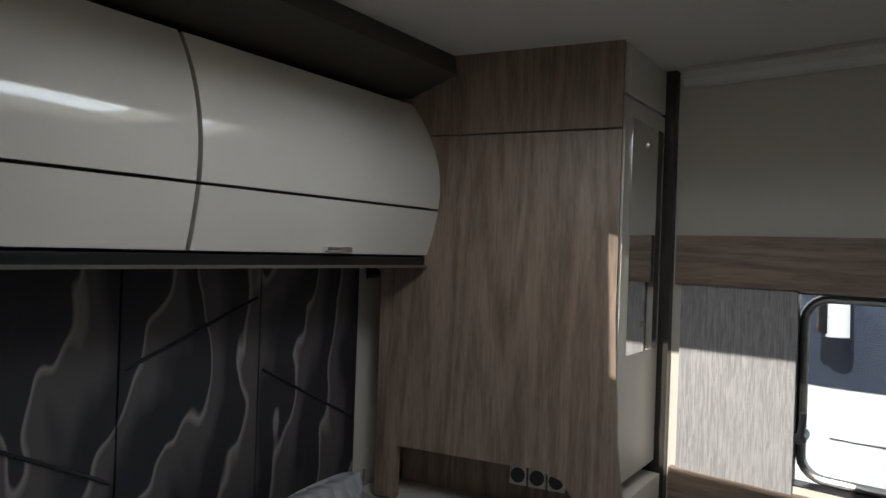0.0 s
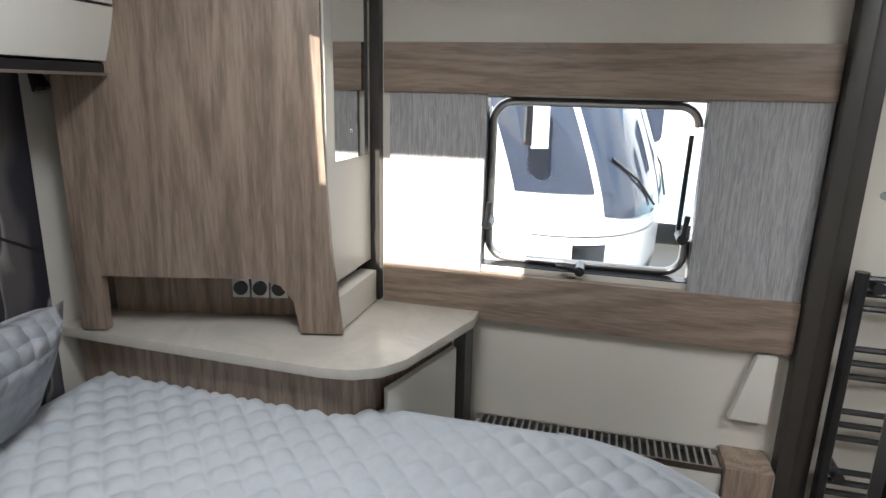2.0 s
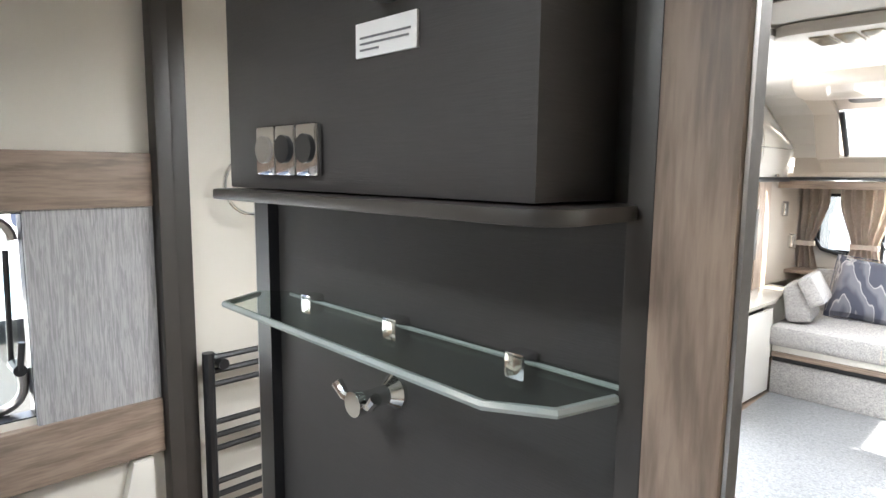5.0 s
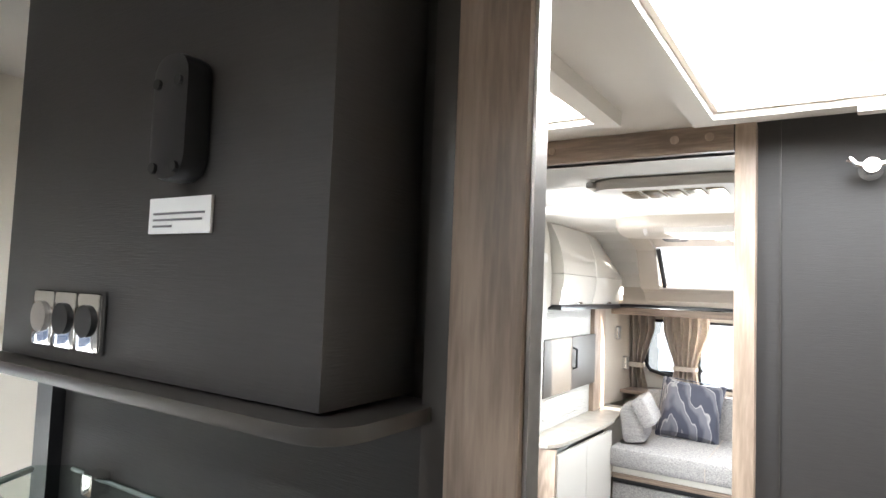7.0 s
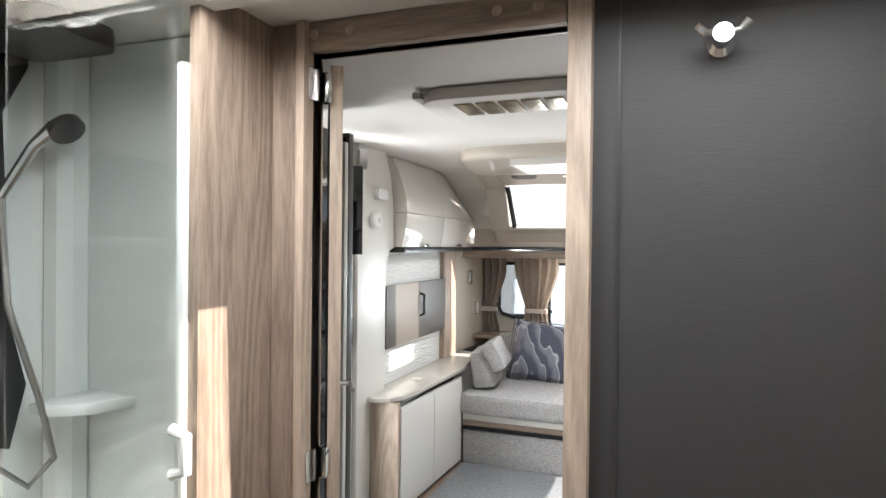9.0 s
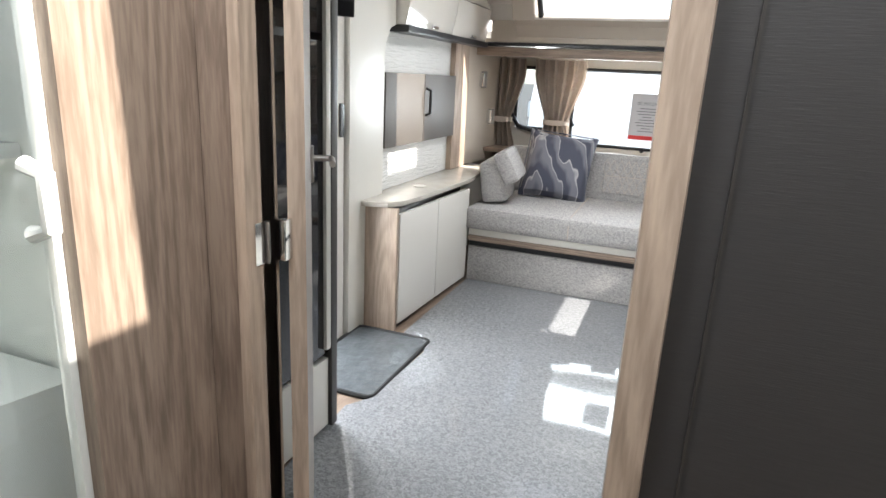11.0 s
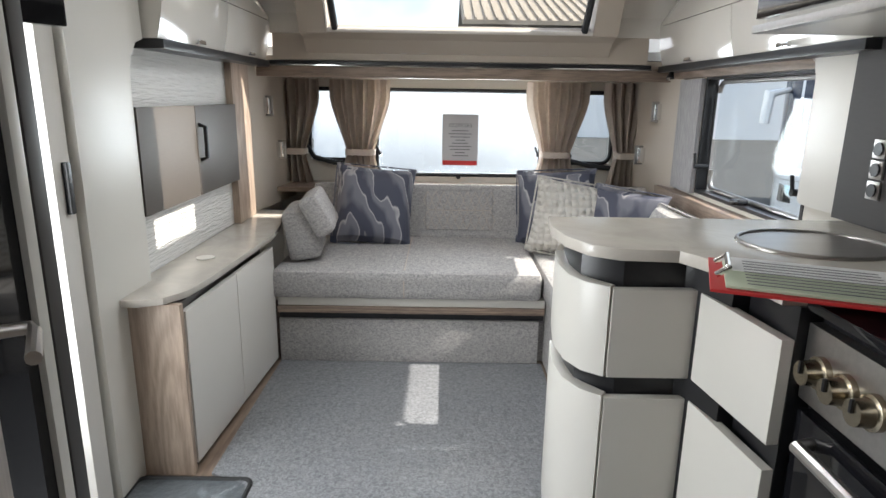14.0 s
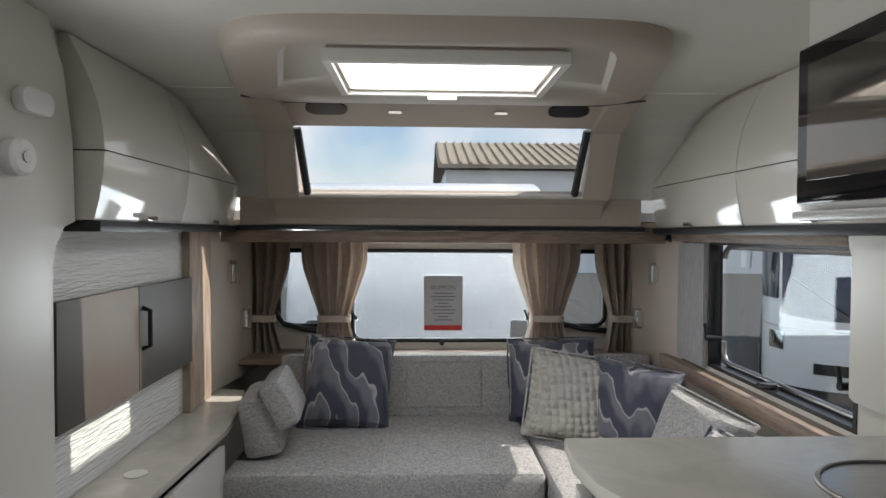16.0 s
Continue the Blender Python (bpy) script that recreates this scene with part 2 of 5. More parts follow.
def slab(outline, a0, a1, axis="z", bevel=0.0, bm=None):
    """An outline drawn in the plane across axis, given thickness from a0 to a1."""
    own = bmesh.new()

    def spot(p, a):
        return {"z": (p[0], p[1], a), "x": (a, p[0], p[1]), "y": (p[0], a, p[1])}[axis]

    lo = [own.verts.new(spot(p, a0)) for p in outline]
    hi = [own.verts.new(spot(p, a1)) for p in outline]
    own.faces.new(lo[::-1])
    own.faces.new(hi)
    n = len(outline)
    for i in range(n):
        own.faces.new((lo[i], lo[(i + 1) % n], hi[(i + 1) % n], hi[i]))
    bmesh.ops.recalc_face_normals(own, faces=own.faces[:])
    if bevel:
        es = [e for e in own.edges if abs(e.verts[0].co["xyz".index(axis)] - e.verts[1].co["xyz".index(axis)]) < 1e-6]
        bmesh.ops.bevel(own, geom=es, offset=bevel, segments=2, profile=0.7, affect="EDGES")
    return merge(bm or bmesh.new(), own)


def rounded(x0, y0, x1, y1, r, n=5):
    pts = []
    for cx, cy, a in ((x1 - r, y1 - r, 0), (x0 + r, y1 - r, 90), (x0 + r, y0 + r, 180), (x1 - r, y0 + r, 270)):
        pts += [(cx + r * math.cos(radians(a + 90 * i / n)), cy + r * math.sin(radians(a + 90 * i / n))) for i in range(n + 1)]
    return pts


def tube(points, r, bm=None, n=10):
    own = bmesh.new()
    pts = [Vector(p) for p in points]
    rings = []
    for i, p in enumerate(pts):
        d = (pts[min(i + 1, len(pts) - 1)] - pts[max(i - 1, 0)]).normalized()
        u = d.orthogonal().normalized() if i == 0 else (rings[-1][1] - d * rings[-1][1].dot(d)).normalized()
        v = d.cross(u)
        rr = r[i] if isinstance(r, (list, tuple)) else r
        rings.append(([own.verts.new(p + rr * (math.cos(6.2832 * k / n) * u + math.sin(6.2832 * k / n) * v)) for k in range(n)], u))
    for (a, _), (b, _) in zip(rings, rings[1:]):
        for k in range(n):
            own.faces.new((a[k], a[(k + 1) % n], b[(k + 1) % n], b[k]))
    own.faces.new(rings[0][0][::-1])
    own.faces.new(rings[-1][0])
    bmesh.ops.recalc_face_normals(own, faces=own.faces[:])
    return merge(bm or bmesh.new(), own)


def pillow(w, h, d, bm=None, n=14):
    """A stuffed cushion standing in x and z, with pinched corners."""
    own = bmesh.new()
    grids = []
    for s in (1, -1):
        g = []
        for i in range(n + 1):
            row = []
            for j in range(n + 1):
                u, v = 2 * i / n - 1, 2 * j / n - 1
                k = max(0.0, (1 - u ** 4) * (1 - v ** 4)) ** 0.5
                row.append(own.verts.new((u * w / 2 * (0.92 + 0.08 * abs(v) ** 3), s * d / 2 * k * (1 + 0.10 * noise.noise((u * 2, v * 2, s))), v * h / 2 * (0.92 + 0.08 * abs(u) ** 3))))
            g.append(row)
        grids.append(g)
    for g, s in zip(grids, (1, -1)):
        for i in range(n):
            for j in range(n):
                q = (g[i][j], g[i + 1][j], g[i + 1][j + 1], g[i][j + 1])
                own.faces.new(q if s < 0 else q[::-1])
    bmesh.ops.remove_doubles(own, verts=own.verts[:], dist=0.0005)
    return merge(bm or bmesh.new(), own)


def moved(bm, m):
    bmesh.ops.transform(bm, matrix=m, verts=bm.verts[:])
    return bm


def mesh(name, bm, mat, smooth=True):
    me = bpy.data.meshes.new(name)
    bm.to_mesh(me)
    bm.free()
    me.materials.append(mat)
    if smooth:
        me.shade_smooth()
        me.set_sharp_from_angle(angle=radians(35))
    return new(name, me)


def part(name, bm, mat, parent, label=""):
    ob = mesh(name, bm, mat)
    ob.parent = parent
    return tagged(ob, label) if label else ob


def thing(name, label, category, group=""):
    return tagged(new(name), label, category, group)


def single(name, bm, mat, label, category, group=""):
    return tagged(mesh(name, bm, mat), label, category, group)


def setting(name, bm, mat, label=""):
    return tagged(mesh(name, bm, mat), label or name.replace("_", " "), "structure", kind="structure")


def pierced(axis, a0, a1, u, v, holes):
    """A board across axis from a0 to a1, over u and v, with square holes through it."""
    us = sorted({*u, *(h[0] for h in holes), *(h[1] for h in holes)})
    vs = sorted({*v, *(h[2] for h in holes), *(h[3] for h in holes)})
    bm = bmesh.new()
    for p, q in zip(us, us[1:]):
        for r, s in zip(vs, vs[1:]):
            if any(h[0] <= (p + q) / 2 <= h[1] and h[2] <= (r + s) / 2 <= h[3] for h in holes):
                continue
            c = {"x": (a0, p, r, a1, q, s), "y": (p, a0, r, q, a1, s), "z": (p, r, a0, q, s, a1)}[axis]
            box(*c, bm=bm)
    return bm


# ---- setting ----
setting("ground", box(-300, -300, -0.62, 300, 300, -0.6), ASPHALT, "grey asphalt sales yard")
setting("floor", box(-0.04, 0.2, -0.06, 2.3, 7.0, 0.0), FLOORM, "wood-look vinyl floor")
setting("wall_left", pierced("x", -0.05, 0.0, (0.2, 7.0), (-0.06, 2.0), [(1.21, 1.745, 0.90, 1.347), (4.06, 4.62, 0.03, 1.78)]), CREAM, "cream wall boards")
setting("wall_right", pierced("x", 2.27, 2.32, (0.2, 7.0), (-0.06, 2.0), [(5.12, 6.01, 0.83, 1.352)]), CREAM, "cream wall boards")
setting("wall_rear", box(0, 0.2, 0, 2.27, 0.25, 2.0), CREAM, "cream rear wall")
setting("wall_front", pierced("y", 6.92, 6.97, (0.0, 2.27), (0, 1.5), [(0.62, 1.64, 0.775, 1.29), (0.2, 0.50, 0.86, 1.285), (1.78, 2.08, 0.86, 1.285)]), CREAM, "cream front wall with three windows")
setting("ceiling", pierced("z", 1.95, 1.98, (-0.05, 2.32), (0.2, 5.80), [(0.75, 1.22, 0.85, 1.30), (0.68, 1.07, 2.5, 2.92), (1.32, 1.96, 2.34, 3.0), (0.76, 1.40, 5.11, 5.49)]), CEIL, "off-white ceiling boards with skylights")

setting("ceiling_bedroom", pierced("z", 1.898, 1.947, (0.0, 2.268), (0.252, 1.99), [(0.75, 1.22, 0.85, 1.30)]), CEIL, "off-white bedroom ceiling board with a skylight")

# sloped front roof with a panoramic window
prof = [(5.80, 1.95), (6.08, 1.855), (6.23, 1.562), (6.33, 1.53), (6.43, 1.43)]
bm = bmesh.new()
for (ya, za), (yb, zb) in zip(prof, prof[1:]):
    for xa, xb in ([(0.31, 0.44), (1.77, 1.89)] if ya == 6.08 else [(0.31, 1.89)]):
        slab([(ya, za), (yb, zb), (yb + 0.025, zb + 0.02), (ya + 0.025, za + 0.03)], xa, xb, "x", bm=bm)
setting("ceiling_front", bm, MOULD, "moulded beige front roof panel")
cove = [(5.80, 1.949), (5.95, 1.94), (6.10, 1.905), (6.23, 1.85), (6.33, 1.76), (6.39, 1.66), (6.40, 1.56)]
for name, xa, xb in (("ceiling_cove_left", 0.0, 0.312), ("ceiling_cove_right", 1.888, 2.27)):
    bm = bmesh.new()
    for (ya, za), (yb, zb) in zip(cove, cove[1:]):
        slab([(ya, za), (yb, zb), (yb + 0.03, zb + 0.02), (ya + 0.03, za + 0.03)], xa, xb, "x", bm=bm)
    setting(name, bm, CEIL, "rounded cream cove at the front corner")
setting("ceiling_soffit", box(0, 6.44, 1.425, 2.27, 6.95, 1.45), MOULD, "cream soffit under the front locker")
setting("wall_front_top", box(-0.05, 6.46, 1.455, 2.32, 6.99, 1.50), BODYW, "white front nose outside")

# edges of the roof bed moulding
dome = thing("roof_surround", "moulded beige roof surround round the skylight", "roof surround")
def loop(a, b, n, z, cx=1.085, cy=5.36, flare=0.13, count=72):
    """A soft-cornered closed outline, wider towards the front."""
    pts = []
    for k in range(count):
        t = 2 * math.pi * (k + 0.5) / count
        c, d = math.cos(t), math.sin(t)
        r = (abs(c / a) ** n + abs(d / b) ** n) ** (-1 / n)
        pts.append((cx + r * c * (1 + flare * r * d / b), cy + r * d, z))
    return pts


def loft(loops, bm=None, capped=False):
    own = bmesh.new()
    rings = [[own.verts.new(p) for p in l] for l in loops]
    if capped:
        own.faces.new(rings[0][::-1])
        own.faces.new(rings[-1])
    for a, b in zip(rings, rings[1:]):
        for k in range(len(a)):
            own.faces.new((a[k], a[(k + 1) % len(a)], b[(k + 1) % len(b)], b[k]))
    bmesh.ops.recalc_face_normals(own, faces=own.faces[:])
    return merge(bm or bmesh.new(), own)


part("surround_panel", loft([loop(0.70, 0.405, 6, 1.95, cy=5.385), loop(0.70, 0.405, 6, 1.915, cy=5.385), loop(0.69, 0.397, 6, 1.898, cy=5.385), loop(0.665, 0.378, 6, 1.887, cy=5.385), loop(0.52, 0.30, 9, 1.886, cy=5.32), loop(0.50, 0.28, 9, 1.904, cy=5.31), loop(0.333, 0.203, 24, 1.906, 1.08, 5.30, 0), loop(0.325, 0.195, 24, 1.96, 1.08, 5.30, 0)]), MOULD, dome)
cheek = [(5.74, 1.935), (5.80, 1.915), (6.07, 1.83), (6.215, 1.55), (6.38, 1.55), (6.38, 1.68), (6.29, 1.82), (6.12, 1.90), (5.8, 1.95)]
part("side_cheek", slab(cheek, 0.315, 0.452, "x", 0.015), MOULD, dome)
part("side_cheek", slab(cheek, 1.758, 1.885, "x", 0.015), MOULD, dome)
part("seam", tube([(0.33, 5.735, 1.905), (0.5, 5.775, 1.893), (1.7, 5.775, 1.893), (1.87, 5.735, 1.905)], 0.004, n=6), DARKTRIM, dome)
for x in (0.62, 1.62):
    part("speaker", moved(slab(rounded(-0.085, -0.045, 0.085, 0.045, 0.044), 0, 0.008), pose(x, 5.93, 1.897, -18.7)), BLACK, dome, "oval black speaker grille")
for x in (0.9, 1.34):
    part("spot_lamp", moved(slab(rounded(-0.028, -0.011, 0.028, 0.011, 0.01), 0, 0.006), pose(x, 5.95, 1.891, -18.7)), CHROME, dome, "small chrome ceiling lamp")


def rooflight(name, x0, y0, x1, y1, z, border=0.05, mat=ACRYL):
    s = thing(name, "white framed roof light with clear dome", "skylight", "roof lights")
    part("frame", pierced("z", z - 0.035, z + 0.0, (x0 - border, x1 + border), (y0 - border, y1 + border), [(x0, x1, y0, y1)]), CEIL, s)
    part("inner_frame", pierced("z", z - 0.02, z + 0.06, (x0 - 0.012, x1 + 0.012), (y0 - 0.012, y1 + 0.012), [(x0 + 0.012, x1 - 0.012, y0 + 0.012, y1 - 0.012)]), MOULD, s)
    p = part("pane", box(x0, y0, z + 0.065, x1, y1, z + 0.07), mat, s)
    p.visible_shadow = False
    part("catch", box((x0 + x1) / 2 - 0.05, y1 - 0.005, z - 0.05, (x0 + x1) / 2 + 0.05, y1 + 0.03, z - 0.03, 0.006), CEIL, s)


rooflight("skylight", 0.75, 0.85, 1.22, 1.30, 1.897)
rooflight("skylight", 0.68, 2.5, 1.07, 2.92, 1.949)
rooflight("skylight", 1.32, 2.34, 1.96, 3.0, 1.949)
rooflight("skylight", 0.76, 5.11, 1.40, 5.49, 1.895, 0.022)


def bar(a, b, w, mat, name, parent, label=""):
    return part(name, tube([a, b], w, n=8), mat, parent, label)


pano = thing("panoramic_window", "sloping panoramic window with dark side edges", "window")
p = part("pane", slab([(6.09, 1.865), (6.24, 1.57), (6.246, 1.573), (6.096, 1.868)], 0.45, 1.76, "x"), GLASS, pano)
p.visible_shadow = False
for x in (0.47, 1.74):
    bar((x, 6.085, 1.845), (x + (0.02 if x < 1 else -0.02), 6.225, 1.57), 0.018, BLACK, "edge_seal", pano)
bar((0.45, 6.225, 1.566), (1.76, 6.225, 1.566), 0.012, CEIL, "lower_rail", pano)

# pelmet, nose locker
nose = thing("front_locker", "cream front locker with raised chrome lettering", "locker")
part("front_panel", box(0.13, 6.395, 1.43, 2.10, 6.43, 1.565, 0.008), MOULD, nose)
part("lower_trim", box(0.10, 6.39, 1.408, 2.12, 6.46, 1.428, 0.004), BLACK, nose)
part("chrome_strip", box(0.10, 6.383, 1.402, 2.12, 6.39, 1.408), CHROME, nose)
for k in range(9):
    part("letter_bar", box(0.70 + k * 0.104, 6.388, 1.468, 0.733 + k * 0.104, 6.394, 1.487, 0.003), STEEL, nose, "raised metal letter shape")
setting("pelmet", box(0.0, 6.40, 1.345, 2.27, 6.45, 1.400, 0.004), WOOD_X, "walnut pelmet over the windows")


# ---- windows ----
def wall_window(name, y0, y1, z0, z1, x, side):
    w = thing(name, "caravan side window in a black rubber frame", "window")
    s = side
    a, b = sorted((x - 0.004, x + s * 0.05))
    part("window_frame", pierced("x", a, b, (y0 - 0.012, y1 + 0.012), (z0 - 0.012, z1 + 0.012), [(y0 + 0.003, y1 - 0.003, z0 + 0.003, z1 - 0.003)]), BLACK, w)
    part("seal", tube([(x + s * 0.055, p, q) for p, q in rounded(y0 + 0.012, z0 + 0.012, y1 - 0.012, z1 - 0.012, 0.05) + [(y1 - 0.012, z0 + 0.1)]], 0.011), STEEL, w)
    p = part("pane", slab(rounded(y0 + 0.01, z0 + 0.01, y1 - 0.01, z1 - 0.01, 0.05), min(x + s * 0.058, x + s * 0.064), max(x + s * 0.058, x + s * 0.064), "x"), ACRYL, w)
    p.visible_shadow = False
    for yy, zz in ((y0 + 0.02, z0 + 0.12), (y1 - 0.03, z0 + 0.12), ((y0 + y1) / 2, z0 + 0.015)):
        latch = part("latch", tube([(x + s * 0.03, yy, zz), (x - s * 0.035, yy, zz)], 0.013), BLACK, w, "black window latch")
        part("lever", tube([(x - s * 0.03, yy, zz), (x - s * 0.035, yy - 0.03, zz + 0.008), (x - s * 0.03, yy - 0.06, zz + 0.012)] if zz < z0 + 0.1 else [(x - s * 0.03, yy, zz), (x - s * 0.035, yy + 0.006, zz + 0.06)], 0.007), BLACK, latch)
    part("stay", tube([(x + s * 0.03, y1 - 0.035, z0 + 0.12), (x + s * 0.03, y1 - 0.03, z1 - 0.08)], 0.006), BLACK, w)


wall_window("window_1", 1.21, 1.745, 0.90, 1.347, 0.0, -1)
wall_window("window_2", 5.12, 6.01, 0.83, 1.352, 2.27, 1)
fw = thing("window_3", "front window in a black frame", "window")
for x0, x1, z0 in ((0.62, 1.64, 0.775), (0.2, 0.50, 0.86), (1.78, 2.08, 0.86)):
    z1 = 1.29
    part("window_frame", tube([(p, 6.915, q) for p, q in rounded(x0, z0, x1, z1, 0.06)] + [(x1, 6.915, z1 - 0.06)], 0.013), BLACK, fw)
    p = part("pane", box(x0, 6.945, z0, x1, 6.95, z1), ACRYL, fw)
    p.visible_shadow = False
for x in (0.20, 1.80):
    part("lower_seal", tube([(x - 0.03, 6.90, 0.96), (x + 0.03, 6.89, 0.875), (x + 0.15, 6.885, 0.845), (x + 0.32, 6.89, 0.83)], 0.016), BLACK, fw)
for x in (0.64, 1.62, 0.47, 1.82):
    lt = part("latch", tube([(x, 6.90, 0.90), (x, 6.87, 0.91)], 0.012), BLACK, fw, "black window latch")
    part("lever", tube([(x, 6.87, 0.91), (x - 0.02, 6.86, 0.96)], 0.007), BLACK, lt)
part("latch", tube([(1.13, 6.91, 0.76), (1.13, 6.87, 0.765)], 0.014), BLACK, fw)
setting("window_board", box(0.0, 6.60, 0.70, 2.27, 6.92, 0.725, 0.004), WOOD_X, "walnut shelf under the front windows")

card = thing("price_card", "printed price card hung in the front window", "card")
part("sheet", box(1.026, 6.855, 0.84, 1.246, 6.858, 1.151), PRINTED, card)
part("foot_band", box(1.03, 6.853, 0.843, 1.242, 6.8545, 0.87), RED, card, "red band of print")


def writing(text, size, m, mat, parent):
    cu = bpy.data.curves.new("text", "FONT")
    cu.body, cu.size, cu.align_x, cu.extrude = text, size, "CENTER", 0.0005
    ob = new("lettering", cu)
    ob.data.materials.append(mat)
    ob.matrix_world = m
    ob.parent = parent
    return ob


writing("£42,995.00", 0.032, pose(1.136, 6.852, 1.075, 90, 0, 180), INK, card)
for k in range(9):
    w = (0.05, 0.07, 0.06, 0.03)[k % 4]
    part("print_bar", box(1.136 - w, 6.853, 1.05 - k * 0.019, 1.136 + w, 6.8545, 1.055 - k * 0.019), INK, card)


def curtain(x, top, bottom, spread):
    c = thing("curtain", "taupe curtain gathered with a tieback", "curtain", "front curtains")
    own = bmesh.new()
    rows = []
    for i in range(13):
        z = top + (bottom - top) * i / 12
        f = 0.45 + 0.55 * min(1.0, abs(z - (bottom + 0.19)) / 0.30) if z > bottom + 0.19 else 0.45 + 0.28 * min(1.0, abs(z - (bottom + 0.19)) / 0.19)
        row = []
        for j in range(61):
            u = j / 60 * 2 - 1
            row.append(own.verts.new((x + u * spread / 2 * f, 6.79 + 0.032 * math.sin(u * 17 + 0.4 * math.sin(z * 9)) * (0.6 + 0.4 * f) + 0.012 * noise.noise((u * 3, z * 5, x)), z)))
        rows.append(row)
    for a, b in zip(rows, rows[1:]):
        for j in range(60):
            own.faces.new((a[j], a[j + 1], b[j + 1], b[j]))
    bmesh.ops.solidify(own, geom=own.faces[:], thickness=0.004)
    part("cloth", own, CURTAIN, c)
    part("tieback", moved(slab(rounded(-spread * 0.25, -0.045, spread * 0.25, 0.045, 0.04), -0.018, 0.018), pose(x, 6.79, bottom + 0.19)), CURTAIN, c)


for x, s in ((0.125, 0.34), (0.53, 0.37), (1.71, 0.37), (2.15, 0.32)):
    curtain(x, 1.345, 0.73, s)

# ---- outside ----
def caravan(name, label, m, w, l, h, wheels=True, rake=True, panes=((0.5, 1.3), (1.9, 2.7), (3.2, 3.9))):
    """A touring vehicle body, l along y and w along x, with windows and wheels."""
    c = thing(name, label, "vehicle")
    c.matrix_world = m
    side = [(0, 0.35), (l, 0.35), (l, h * 0.45), (l - 0.12, h * 0.62), (l - 0.75, h - 0.08), (l - 1.1, h), (0.15, h), (0, h - 0.2)]
    part("body", slab(side, -w / 2, w / 2, "x", 0.06), BODYW, c)
    for s in (-1, 1):
        x0, x1 = sorted((s * (w / 2 - 0.01), s * (w / 2 + 0.006)))
        part("lower_band", box(x0, 0.05, 0.40, x1, l - 0.1, 0.95), BODYB, c)
        for a, b in panes:
            part("window", slab(rounded(a, h * 0.50, b, h * 0.76, 0.09), x0 - 0.004, x1 + 0.004, "x"), VGLASS, c)
        if wheels:
            for yy in (l * 0.42, l - 1.0):
                t = part("wheel", moved(tube([(-0.1, 0, 0), (0.1, 0, 0)], 0.34, n=24), pose(s * (w / 2 - 0.06), yy, 0.34)), RUBBER, c, "black tyre")
                part("rim", moved(tube([(-0.112, 0, 0), (0.112, 0, 0)], 0.22, n=20), pose(s * (w / 2 - 0.06), yy, 0.34)), STEEL, t)
    z0, z1 = h * 0.455, h * 0.62
    for xa, xb in ((-0.46, -0.03), (0.03, 0.46)) if rake else ():
        part("windscreen", slab([(l + 0.004, z0), (l - 0.12, z1), (l - 0.41, z1 + 0.45), (l - 0.38, z1 + 0.47), (l - 0.09, z1 + 0.01), (l + 0.03, z0)], xa * w, xb * w, "x", 0.004), VGLASS, c, "dark raked windscreen")
        part("wiper", tube([(xa * w + 0.1, l + 0.035, z0 + 0.02), (xb * w - 0.1, l - 0.03, z0 + 0.35)], 0.012, n=6), BLACK, c)
    if rake:
        part("bonnet_line", tube([(-w * 0.48, l + 0.01, z0 - 0.06), (w * 0.48, l + 0.01, z0 - 0.06)], 0.012, n=6), STEEL, c)
        part("lower_panel", box(-w * 0.47, l - 0.02, 0.36, w * 0.2, l + 0.008, z0 - 0.12, 0.004), BODYB, c)
    part("nose_band", box(-w * 0.42, l - 0.02, 0.55, w * 0.42, l + 0.012, 0.62, 0.01), STEEL, c)
    for s in (-1, 1):
        part("lamp", slab(rounded(s * w * 0.38 - 0.12, h * 0.32, s * w * 0.38 + 0.12, h * 0.40, 0.03), l - 0.02, l + 0.015, "y"), CHROME, c)
        part("wing_mirror", box(s * (w / 2 + 0.12) - 0.1, l - 1.0, h * 0.5, s * (w / 2 + 0.12) + 0.1, l - 0.9, h * 0.5 + 0.22, 0.03), BODYW, c)
    return c


